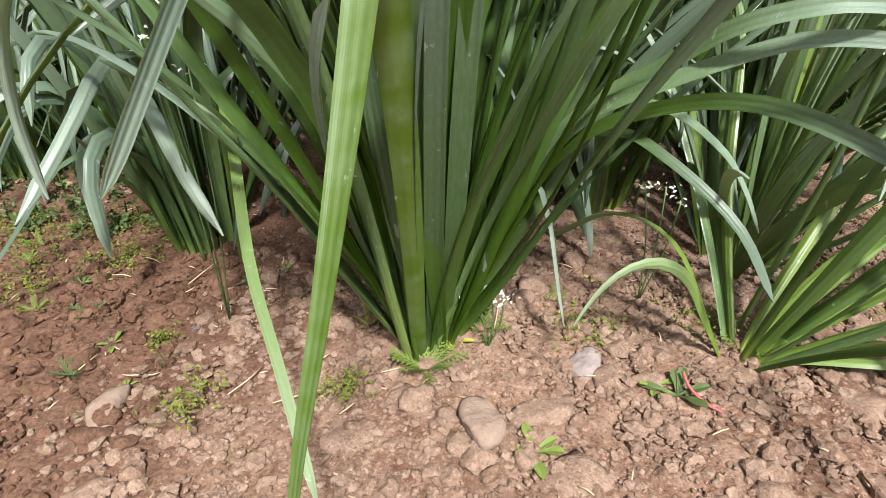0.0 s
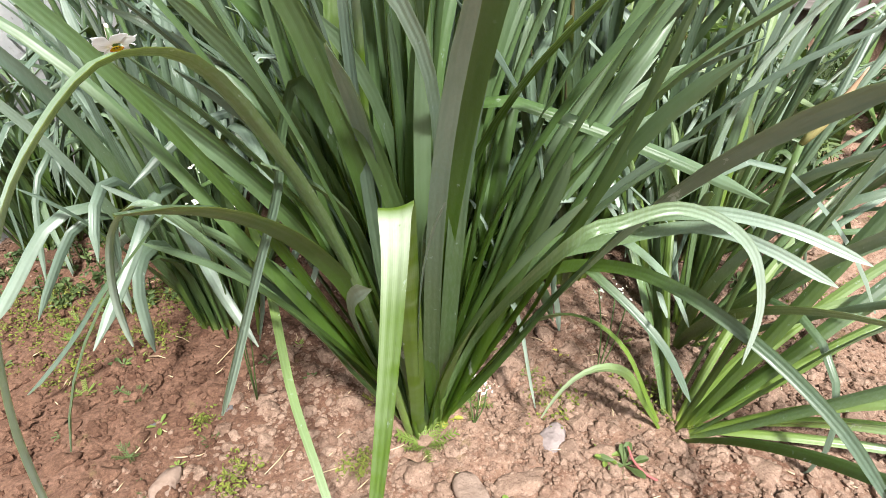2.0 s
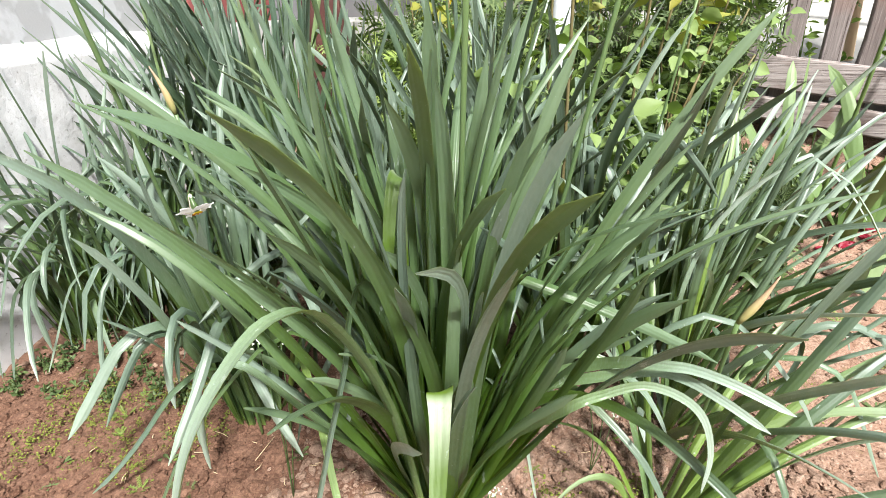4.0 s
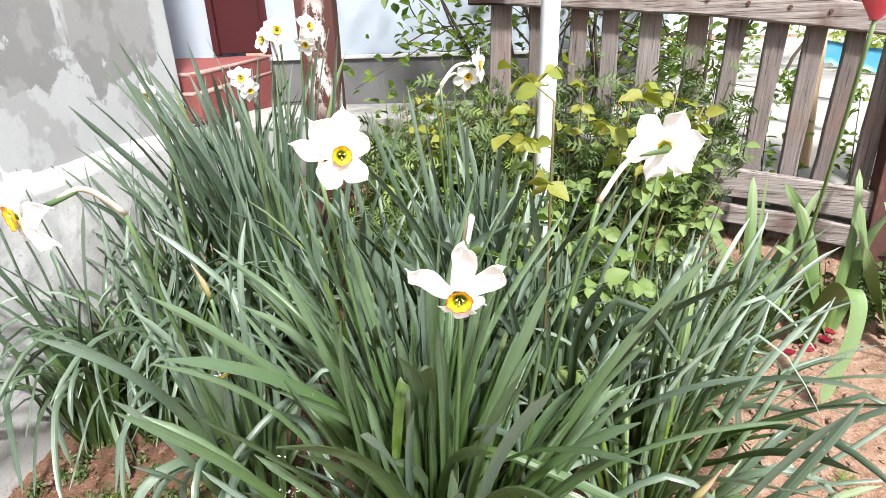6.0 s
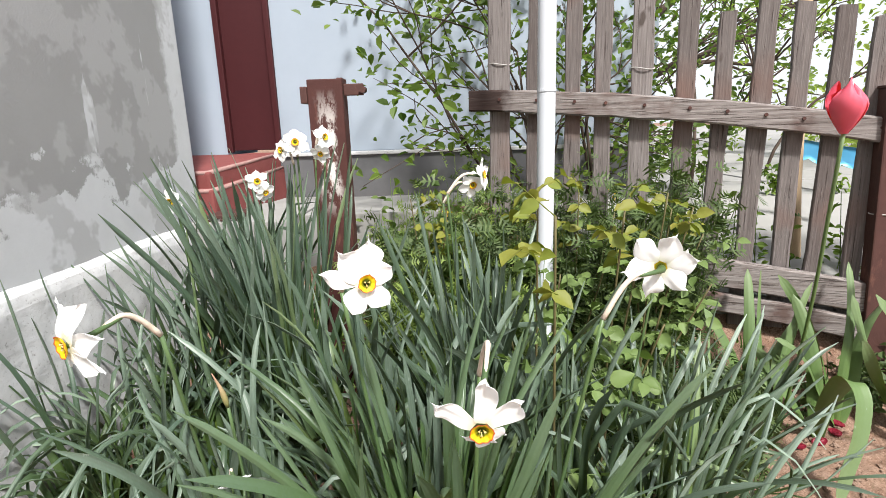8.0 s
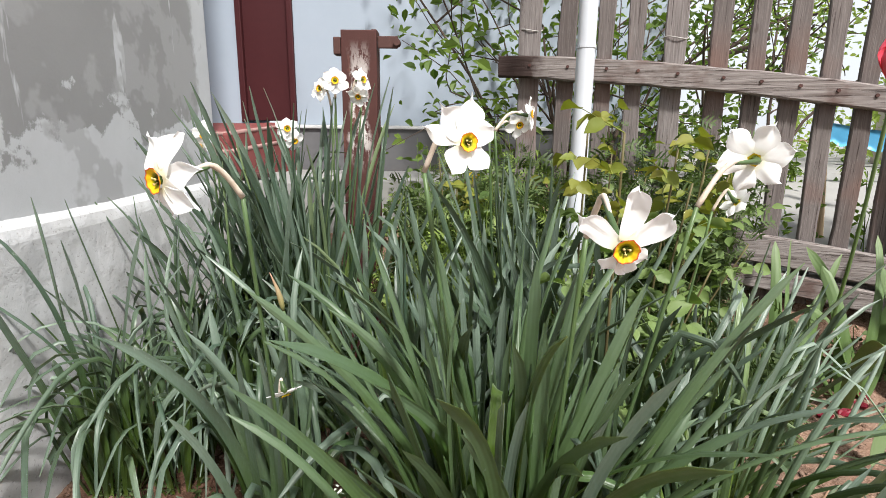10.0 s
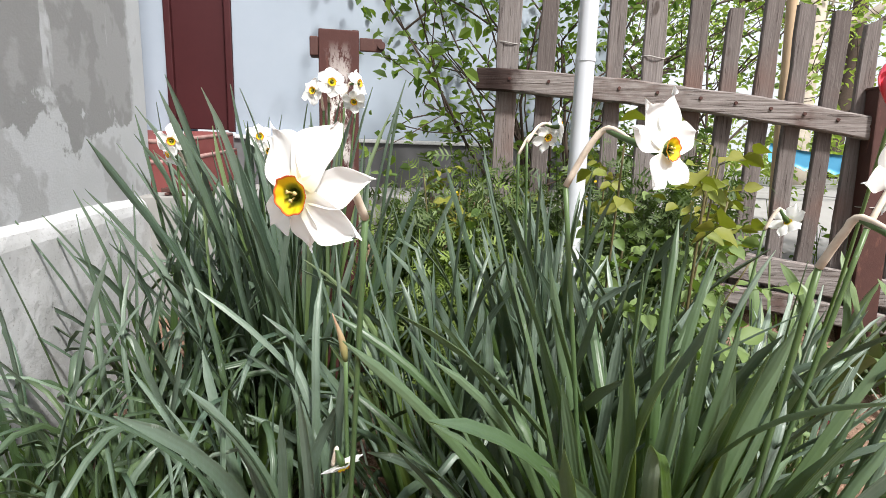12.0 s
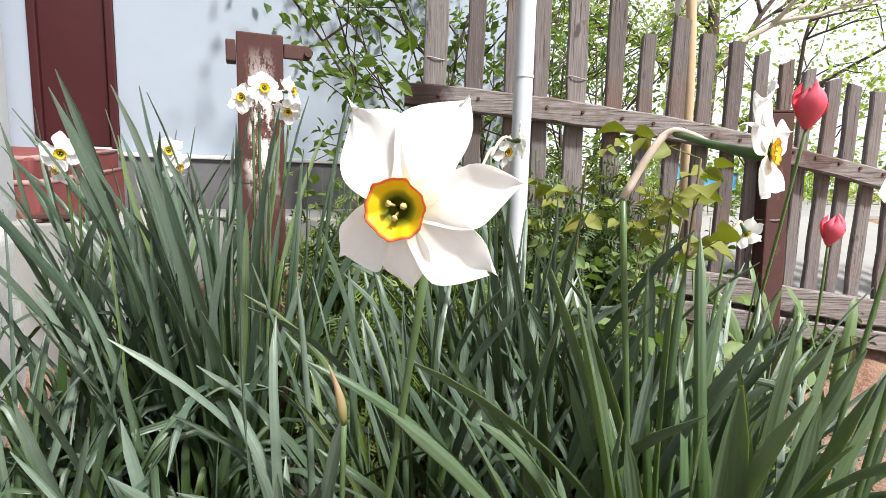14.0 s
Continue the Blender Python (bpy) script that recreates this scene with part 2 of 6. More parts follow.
def rail_wood_material():
    m = Nodes("weathered_rail_wood", 0.85, 0.2)
    grain = m.noise(30, 6, 0.65, (0.22, 7.0, 7.0), 0.12)
    fine = m.noise(160, 4, 0.6, (0.1, 3.0, 3.0))
    c = m.mix(m.ramp(grain, [(0.36, (0, 0, 0)), (0.64, (1, 1, 1))]), (0.145, 0.122, 0.113), (0.285, 0.258, 0.245))
    c = m.mix(m.ramp(fine, [(0.55, (0, 0, 0)), (0.74, (0.6, 0.6, 0.6))]), c, (0.40, 0.36, 0.335))
    c = m.mix(m.ramp(m.noise(7.0, 5, 0.6, (0.6, 1.0, 1.0)), [(0.55, (0, 0, 0)), (0.66, (0.85, 0.85, 0.85))]), c, (0.10, 0.06, 0.05))
    # the damp dark end of the board
    end = m.math("SUBTRACT", m.math("MULTIPLY_ADD", m.noise(14, 4, 0.6), 0.12, 0.17), m.axis(0))
    c = m.mix(m.ramp(m.math("MULTIPLY_ADD", end, 14.0, 0.5), [(0.2, (0, 0, 0)), (0.8, (0.9, 0.9, 0.9))]), c, (0.032, 0.016, 0.013))
    crack = m.ramp(m.noise(70, 4, 0.6, (0.10, 4.0, 4.0)), [(0.37, (1, 1, 1)), (0.42, (0, 0, 0))])
    c = m.mix(m.math("MULTIPLY", crack, 0.8), c, (0.05, 0.036, 0.032))
    m.color(c).bump(m.math("SUBTRACT", m.math("ADD", grain, m.math("MULTIPLY", fine, 0.6)), crack), 0.6, 0.003)
    return m.mat


M_WOOD, M_RAIL = wood_material(), rail_wood_material()


def plaster_material():
    """Grey cement render with ragged white patches low down and along the corner."""
    m = Nodes("patched_render", 0.92, 0.15)
    y, z = m.axis(1), m.axis(2)
    rag = m.math("SUBTRACT", m.noise(7.0, 6, 0.62), 0.5)
    edge = m.math("SUBTRACT", m.noise(16.0, 6, 0.7), 0.5)
    low = m.math("SUBTRACT", m.math("MULTIPLY_ADD", rag, 0.75, 0.74), z)
    corner = m.math("SUBTRACT", m.math("MULTIPLY_ADD", edge, 0.08, y), 1.225)
    streak = m.math("SUBTRACT", m.noise(9.0, 5, 0.6, (1.0, 1.0, 0.16)), 0.62)
    patch = m.math("MAXIMUM", m.math("MAXIMUM", low, corner), streak)
    white = m.ramp(m.math("MULTIPLY_ADD", patch, 18.0, 0.5), [(0.3, (0, 0, 0)), (0.7, (1, 1, 1))])
    gray = m.mix(m.noise(3.0, 5, 0.6), (0.225, 0.225, 0.222), (0.315, 0.315, 0.312))
    pale = m.mix(m.noise(10.0, 4, 0.6), (0.44, 0.45, 0.455), (0.55, 0.56, 0.575))
    c = m.mix(white, gray, pale)
    damp = m.ramp(m.noise(5.0, 4, 0.6), [(0.53, (0, 0, 0)), (0.57, (1, 1, 1))])
    c = m.mix(m.math("MULTIPLY", damp, 0.72), c, (0.35, 0.35, 0.35))
    m.color(c).bump(m.noise(140, 5, 0.7), 0.35, 0.003)
    return m.mat


M_PLASTER = plaster_material()


def plinth_material():
    """Whitish concrete with grey bare spots and earthy splashes."""
    m = Nodes("concrete_plinth", 0.92, 0.12)
    c = m.mix(m.noise(40, 6, 0.7), (0.50, 0.505, 0.51), (0.67, 0.675, 0.68))
    bare = m.ramp(m.noise(6.0, 6, 0.65, (1.0, 1.0, 1.8)), [(0.46, (0, 0, 0)), (0.56, (1, 1, 1))])
    c = m.mix(m.math("MULTIPLY", bare, 0.34), c, m.mix(m.noise(30, 5), (0.30, 0.30, 0.29), (0.43, 0.42, 0.41)))
    pits = m.ramp(m.noise(120, 5, 0.75), [(0.34, (1, 1, 1)), (0.42, (0, 0, 0))])
    c = m.mix(m.math("MULTIPLY", pits, 0.6), c, (0.22, 0.21, 0.20))
    m.color(c).bump(m.math("ADD", m.noise(60, 6, 0.7), m.math("MULTIPLY", bare, -0.4)), 0.32, 0.004)
    return m.mat


M_PLINTH = plinth_material()
M_HOUSE = simple("pale_blue_limewash", (0.327, 0.380, 0.446), (0.398, 0.450, 0.517), 6, 0.9, 0.15, 0.2)
M_BASE = simple("dark_grey_base", (0.10, 0.10, 0.105), (0.17, 0.17, 0.175), 14, 0.8)
M_PAVING = simple("worn_concrete", (0.248, 0.244, 0.232), (0.344, 0.336, 0.320), 12, 0.9, 0.15, 0.4)
M_DOOR = simple("maroon_door_paint", (0.046, 0.008, 0.010), (0.062, 0.012, 0.014), 30, 0.6, 0.25, 0.1)
M_STEP_WORN = simple("worn_step_edge", (0.26, 0.11, 0.10), (0.46, 0.34, 0.31), 60, 0.85, 0.15, 0.6, 0.004)
M_STEP = simple("red_oxide_paint", (0.155, 0.040, 0.037), (0.25, 0.078, 0.072), 18, 0.75, 0.25, 0.5, 0.004)


def rust_material(name, paint, flake):
    m = Nodes(name, 0.7, 0.35)
    z = m.axis(2)
    c = m.mix(m.noise(30, 6, 0.65), paint, tuple(v * 1.7 for v in paint))
    worn = m.ramp(m.noise(16, 6, 0.7, (1.0, 1.0, 0.3)), [(0.56, (0, 0, 0)), (0.66, (1, 1, 1))])
    c = m.mix(worn, c, (0.17, 0.075, 0.055))
    chips = m.ramp(m.noise(45, 6, 0.75, (1.0, 1.0, 0.4)), [(0.47, (0, 0, 0)), (0.53, (1, 1, 1))])
    band = m.ramp(m.math("ABSOLUTE", m.math("SUBTRACT", z, 0.74)), [(0.06, (1, 1, 1)), (0.17, (0, 0, 0))])
    strip = m.math("ABSOLUTE", m.math("ADD", m.axis(0), m.math("MULTIPLY_ADD", m.noise(12, 4, 0.6), 0.06, -0.03)))
    band = m.math("MULTIPLY", band, m.ramp(strip, [(0.017, (1, 1, 1)), (0.030, (0, 0, 0))]))
    c = m.mix(m.math("MULTIPLY", m.math("MULTIPLY", chips, band), flake), c, (0.62, 0.58, 0.55))
    m.color(c).bump(m.noise(80, 5, 0.7), 0.5, 0.002)
    return m.mat


M_POST = rust_material("flaking_maroon_steel", (0.046, 0.015, 0.012), 1.0)
M_POST_DARK = rust_material("dark_brown_steel", (0.052, 0.022, 0.018), 0.0)
M_PIPE = simple("white_plastic_pipe", (0.56, 0.59, 0.63), (0.66, 0.69, 0.73), 8, 0.42, 0.45, 0.05)
M_WIRE = simple("pale_wire", (0.40, 0.38, 0.36), (0.55, 0.53, 0.5), 50, 0.5, 0.5, 0.1)
M_STAKE = simple("peeled_pale_wood", (0.50, 0.34, 0.20), (0.70, 0.55, 0.38), 20, 0.8, 0.2, 0.4, 0.003, (4, 4, 0.5))
M_BLUE = simple("blue_plastic", (0.08, 0.42, 0.74), (0.20, 0.56, 0.84), 20, 0.4, 0.4, 0.1)
M_BARK = simple("dark_bark", (0.05, 0.035, 0.028), (0.12, 0.09, 0.07), 40, 0.9, 0.2, 0.6)
M_PALE_BARK = simple("pale_bark", (0.42, 0.36, 0.30), (0.62, 0.56, 0.48), 14, 0.9, 0.2, 0.6, 0.006, (1, 1, 3))
M_CANE = simple("rose_cane", (0.11, 0.085, 0.04), (0.15, 0.14, 0.055), 40, 0.6)


def petal_material():
    m = Nodes("white_petal", 0.55, 0.3)
    along, across = m.attr("along"), m.attr("across")
    c = m.ramp(along, [(0.0, (0.80, 0.80, 0.60)), (0.22, (0.94, 0.94, 0.92)), (1.0, (0.96, 0.96, 0.955))])
    m.color(c)
    veins = m.math("SINE", m.math("MULTIPLY", across, 26.0))
    m.bump(m.math("ADD", m.math("MULTIPLY", veins, 0.25), m.math("MULTIPLY", m.noise(90, 3), 2.0)), 0.08, 0.0005)
    m.glow_through((0.97, 0.97, 0.955), 0.42)
    return m.mat


def corona_material():
    m = Nodes("orange_rimmed_cup", 0.5, 0.3)
    along = m.attr("along")
    c = m.ramp(along, [(0.0, (0.10, 0.13, 0.008)), (0.22, (0.30, 0.30, 0.008)), (0.42, (0.80, 0.62, 0.012)), (0.84, (0.86, 0.60, 0.02)), (0.91, (0.80, 0.28, 0.03)), (1.0, (0.70, 0.13, 0.06))])
    m.color(c).bump(m.noise(260, 3), 0.3, 0.0006)
    m.glow_through(c, 0.3)
    return m.mat


M_PETAL, M_CORONA = petal_material(), corona_material()
M_STAMEN = simple("pollen", (0.62, 0.48, 0.16), (0.75, 0.62, 0.3), 300, 0.8)
M_SPATHE = simple("papery_sheath", (0.44, 0.33, 0.23), (0.88, 0.82, 0.72), 110, 0.7, 0.2, 0.4, 0.001)


def bud_material():
    """Green at the foot, straw above, pinkish orange at the tip."""
    m = Nodes("faded_bud_sheath", 0.6, 0.25)
    c = m.ramp(m.attr("along"), [(0.0, (0.14, 0.20, 0.06)), (0.28, (0.36, 0.34, 0.14)), (0.6, (0.50, 0.38, 0.24)), (1.0, (0.50, 0.28, 0.22))])
    c = m.mix(m.math("MULTIPLY", m.noise(160, 4, 0.6, (1.0, 1.0, 0.2)), 0.5), c, (0.35, 0.25, 0.12))
    m.color(c).bump(m.noise(200, 3, 0.6, (1.0, 1.0, 0.15)), 0.4, 0.0008)
    m.glow_through(c, 0.25)
    return m.mat


M_BUD = bud_material()
M_TULIP = weed_material("red_tulip_petal", (0.78, 0.045, 0.10), (0.86, 0.15, 0.24), (0.90, 0.36, 0.44), 0.5, 0.35)
M_DARK_PETAL = weed_material("fallen_dark_petal", (0.16, 0.006, 0.02), (0.26, 0.012, 0.03), (0.10, 0.005, 0.015), 0.5, 0.1)
M_BLOSSOM = weed_material("tiny_white_blossom", (0.8, 0.8, 0.78), (0.85, 0.85, 0.82), (0.75, 0.76, 0.7), 0.6, 0.3)
M_YELLOW = weed_material("yellow_blossom", (0.75, 0.52, 0.02), (0.8, 0.6, 0.03), (0.7, 0.5, 0.02), 0.6, 0.3)
M_RED_STALK = simple("red_stalk_skin", (0.24, 0.05, 0.05), (0.38, 0.13, 0.12), 60, 0.6)


# ---------------------------------------------------------------- mesh helpers
def mesh_of(name, verts, faces, mats=(), attrs=None, smooth=True):
    me = bpy.data.meshes.new(name)
    me.from_pydata([tuple(v) for v in verts], [], faces)
    for k, values in (attrs or {}).items():
        a = me.attributes.new(k, "FLOAT", "POINT")
        a.data.foreach_set("value", np.asarray(values, dtype=np.float32))
    for m in mats:
        me.materials.append(m)
    if smooth:
        me.polygons.foreach_set("use_smooth", [True] * len(me.polygons))
    me.update()
    return me


def put(name, me, parent=None, label="", at=None):
    ob = new(name, me)
    if at is not None:
        ob.matrix_basis = at
    if parent is not None:
        ob.parent = parent
    if label:
        ob["label"] = label
    return ob


def part(name, bm, material, parent, label=""):
    me = bpy.data.meshes.new(name)
    bm.to_mesh(me)
    bm.free()
    me.materials.append(material)
    return put(name, me, parent, label)


def thing(name, x, y, z, label, category, group="", kind=""):
    ob = new(name)
    ob.empty_display_size = 0.02
    ob.location = (x, y, z)
    return tagged(ob, label, category, group, kind)


def box_bm(x0, x1, y0, y1, z0, z1, bevel=0.0):
    bm = bmesh.new()
    bmesh.ops.create_cube(bm, size=1.0)
    for v in bm.verts:
        v.co = Vector(((x0 + x1) / 2 + v.co.x * (x1 - x0), (y0 + y1) / 2 + v.co.y * (y1 - y0), (z0 + z1) / 2 + v.co.z * (z1 - z0)))
    if bevel:
        bmesh.ops.bevel(bm, geom=bm.edges[:], offset=bevel, segments=2, affect="EDGES", profile=0.6)
    return bm


def spline(points, n):
    """n + 1 places on a smooth curve through the given points."""
    p = [Vector(q) for q in points]
    p = [p[0] * 2 - p[1], *p, p[-1] * 2 - p[-2]]
    out = []
    for k in range(n + 1):
        u = k / n * (len(points) - 1)
        i = min(int(u), len(points) - 2)
        u -= i
        a, b, c, d = p[i], p[i + 1], p[i + 2], p[i + 3]
        out.append(0.5 * ((2 * b) + (c - a) * u + (2 * a - 5 * b + 4 * c - d) * u * u + (3 * b - a - 3 * c + d) * u ** 3))
    return out


def tube_data(points, radii, sides=6):
    verts, faces, along = [], [], []
    side = None
    n = len(points)
    for k, p in enumerate(points):
        t = (points[min(k + 1, n - 1)] - points[max(k - 1, 0)]).normalized()
        if side is None:
            side = t.orthogonal().normalized()
        side = (side - t * side.dot(t)).normalized()
        other = t.cross(side)
        for j in range(sides):
            a = 2 * math.pi * j / sides
            verts.append(p + (side * math.cos(a) + other * math.sin(a)) * radii[k])
            along.append(k / max(n - 1, 1))
    for k in range(n - 1):
        for j in range(sides):
            a, b = k * sides + j, k * sides + (j + 1) % sides
            faces.append((a, b, b + sides, a + sides))
    faces += [tuple(range(sides - 1, -1, -1)), tuple(range((n - 1) * sides, n * sides))]
    return verts, faces, along


def tube(name, points, radii, material, parent=None, sides=6, label=""):
    v, f, a = tube_data(points, radii, sides)
    return put(name, mesh_of(name, v, f, [material], {"along": a, "across": [0.0] * len(a)}), parent, label)


def ribbon_mesh(name, pts, widths, twist, material, thick=0.0011, channel=0.16, side0=None):
    """A long leaf: a ribbon with a channelled face, a keel below and thickness."""
    n = len(pts)
    verts, faces, along, across = [], [], [], []
    side = side0
    for k, p in enumerate(pts):
        t = (pts[min(k + 1, n - 1)] - pts[max(k - 1, 0)]).normalized()
        if side is None:
            side = t.cross(Vector((0, 0, 1)))
            side = side.normalized() if side.length > 0.05 else t.orthogonal().normalized()
        side = (side - t * side.dot(t)).normalized()
        s = Matrix.Rotation(twist[k], 3, t) @ side
        nor = s.cross(t).normalized()
        w = widths[k] / 2
        dip = w * channel
        edge_l, edge_r = p - s * w + nor * dip, p + s * w + nor * dip
        keel = nor * (dip * 0.25 + thick)
        for q, ac in ((edge_l, -1), (p - s * w * 0.5 + nor * dip * 0.12, -0.5), (p - nor * dip * 0.25, 0), (p + s * w * 0.5 + nor * dip * 0.12, 0.5), (edge_r, 1),
                      (edge_r - nor * thick * 0.2, 1), (p + s * w * 0.4 - keel, 0.4), (p - s * w * 0.4 - keel, -0.4), (edge_l - nor * thick * 0.2, -1)):
            verts.append(q)
            along.append(k / (n - 1))
            across.append(ac)
    for k in range(n - 1):
        for j in (0, 1, 2, 3, 5, 6, 7):
            e = k * 9 + j
            faces.append((e, e + 1, e + 10, e + 9))
    return mesh_of(name, verts, faces, [material], {"along": along, "across": across})


def leaf_widths(n, w, point=0.85):
    """Widest a third of the way up, then slowly narrowing to a blunt rounded tip."""
    out = []
    for k in range(n):
        u = k / (n - 1)
        f = (0.60 + 0.40 * min(1.0, u / 0.30)) * (1 - 0.34 * max(0.0, u - 0.35) / 0.65)
        if u > point:
            f *= max(0.10, math.sqrt(max(0.0, 1 - ((u - point) / (1 - point)) ** 2)))
        out.append(w * f)
    return out


def grown_leaf(rng, base, azim, lean, length, width, droop, wander, material, segs=13, fold=None, name="leaf"):
    """A leaf that rises from its base, leans out and droops; fold = (where along it, how far) bends it over sharply."""
    pts = [Vector(base)]
    step = length / segs
    theta, az = lean, azim
    w1, w2, w3 = rng.uniform(0, 6.28), rng.uniform(0.0, 0.19), rng.uniform(2.5, 6.0)
    bend, span = rng.uniform(0.45, 0.78), rng.uniform(0.30, 0.65)
    for k in range(segs):
        u = (k + 0.5) / segs
        if droop > 1.1:
            s = min(1.0, max(0.0, (u - bend + span / 2) / span))
            a = theta + droop * s * s * (3 - 2 * s)
        else:
            a = theta + droop * u ** 2.2
        if fold and u > fold[0]:
            a += fold[1] * min(1.0, (u - fold[0]) / 0.10)
        a += w2 * math.sin(w3 * u + w1)
        az2 = az + wander * u + w2 * math.sin(w3 * u * 0.8 + w1 * 2) / max(0.3, math.sin(a))
        pts.append(pts[-1] + Vector((math.sin(a) * math.cos(az2), math.sin(a) * math.sin(az2), math.cos(a))) * step)
        if pts[-1].z < 0.004:
            pts[-1].z = 0.004 + 0.002 * rng.random()
    t0, t1 = rng.uniform(-0.8, 0.8), rng.gauss(0, 0.9)
    twist = [t0 + t1 * (k / segs) ** 1.5 for k in range(segs + 1)]
    side = Vector((-math.sin(azim), math.cos(azim), 0))
    return ribbon_mesh(name, pts, leaf_widths(segs + 1, width, rng.uniform(0.86, 0.96)), twist, material, channel=rng.uniform(0.08, 0.34), side0=side)


def ground_z(x, y):
    """The height of the soil: level in front, then a bank that climbs to the yard behind the fence."""
    p = Vector((x, y, 0))
    v = y + 0.2 * max(-0.6, min(1.5, x))
    a, b = (max(0.0, min(1.0, q)) for q in ((v - 0.2) / 0.55, (v - 0.85) / 0.70))
    rise = 0.07 * a * a * (3 - 2 * a) + 0.47 * b * b * (3 - 2 * b)
    if 0.38 < x < 2.64 and 1.27 - 0.32 * x < y < 1.54:
        rise = min(rise, 0.28)  # dug out below the concrete behind the fence
    return rise + 0.010 * noise.noise(p * 3.1) + 0.006 * noise.noise(p * 9.0)


# ---------------------------------------------------------------- setting: ground, wall, house, paving
def spread_axis(lo, hi, step, far):
    """Coordinates dense between lo and hi that thin out towards the horizon."""
    mid = list(np.arange(lo, hi + step / 2, step))
    out, s = [], step
    d = 0.0
    while d < far:
        s *= 1.35
        d += s
        out.append(d)
    return [lo - d for d in reversed(out)] + mid + [hi + d for d in out]


def build_ground():
    xs, ys = spread_axis(-0.92, 1.30, 0.0075, 400.0), spread_axis(-0.32, 1.05, 0.0075, 400.0)
    verts = []
    for y in ys:
        for x in xs:
            z = ground_z(x, y)
            if -1.0 < x < 1.4 and -0.4 < y < 1.1:
                p = Vector((x, y, 0.3))
                lump = 0.5 - abs(noise.noise(p * 26)) + 0.5 * noise.noise(p * 60)
                z += 0.0080 * lump + 0.0014 * noise.noise(p * 170)
            verts.append((x, y, z))
    w = len(xs)
    faces = [(j * w + i, j * w + i + 1, (j + 1) * w + i + 1, (j + 1) * w + i) for j in range(len(ys) - 1) for i in range(w - 1)]
    ob = put("ground", mesh_of("ground", verts, faces, [M_SOIL]))
    tagged(ob, "dry reddish brown crumbly garden soil", "soil", kind="structure")


build_ground()


def build_near_wall():
    wall = thing("wall_west", -1.2, 0, 0, "grey cement-rendered wall with ragged white patches", "wall", kind="structure")
    wall.location = (0, 0, 0)
    bm = box_bm(-2.2, -0.852, -3.0, 1.33, 0.5, 3.0, 0.012)
    part("render_coat", bm, M_PLASTER, wall)
    bm = bmesh.new()
    profile = [(-2.2, -0.1), (-0.822, -0.1), *[(-0.822 - 0.0002 * k, 0.02 * k) for k in range(27)], (-0.829, 0.530), (-0.833, 0.545), (-0.842, 0.556), (-0.856, 0.564), (-0.880, 0.570), (-2.2, 0.572)]
    rings = []
    for k in range(150):
        y = -3.0 + 3.0 * k / 30 if k < 30 else 1.345 * (k - 30) / 119
        ring = []
        for x, z in profile:
            p = Vector((x, y, z))
            d = 0.0 if x < -1 else 0.007 * noise.noise(p * 4) + 0.0014 * noise.noise(p * 20) + 0.0005 * noise.noise(p * 50)
            ring.append(bm.verts.new((x + d, y, z + (0.7 * d if z > 0.3 else 0))))
        rings.append(ring)
    for r, s in zip(rings, rings[1:]):
        for k in range(len(profile)):
            q = (k + 1) % len(profile)
            bm.faces.new((r[k], s[k], s[q], r[q]))
    bm.faces.new(rings[0])
    bm.faces.new(rings[-1][::-1])
    bmesh.ops.recalc_face_normals(bm, faces=bm.faces)
    part("concrete_footing", bm, M_PLINTH, wall, "rough whitish concrete footing with a sloping ledge")


build_near_wall()


def build_house():
    house = thing("house", 0, 0, 0, "pale blue limewashed house with a dark grey base", "house", kind="structure")
    for name, b, m in (("wall", (-6.0, -0.985, 1.95, 2.3, 0.756, 4.2), M_HOUSE), ("wall", (-0.742, 0.95, 1.95, 2.3, 0.756, 4.2), M_HOUSE),
                       ("wall", (-0.985, -0.742, 1.95, 2.3, 2.78, 4.2), M_HOUSE), ("base", (-6.0, 0.95, 1.925, 2.3, 0.2, 0.752), M_BASE)):
        part(name, box_bm(*b, 0.005), m, house)
    part("side_wall", box_bm(0.55, 0.945, 2.305, 6.0, 0.2, 4.2, 0.006), M_HOUSE, house)
    part("ledge", box_bm(-0.74, 0.95, 1.912, 1.948, 0.742, 0.758, 0.004), M_PLINTH, house, "thin pale ledge on the dark base")
    door = put("door", None, house)
    part("leaf", box_bm(-0.980, -0.747, 1.968, 2.0, 0.775, 2.76, 0.004), M_DOOR, door, "maroon painted door leaf")
    for x in (-0.992, -0.768):
        part("jamb", box_bm(x, x + 0.026, 1.938, 1.966, 0.768, 2.80, 0.004), M_DOOR, door)


build_house()


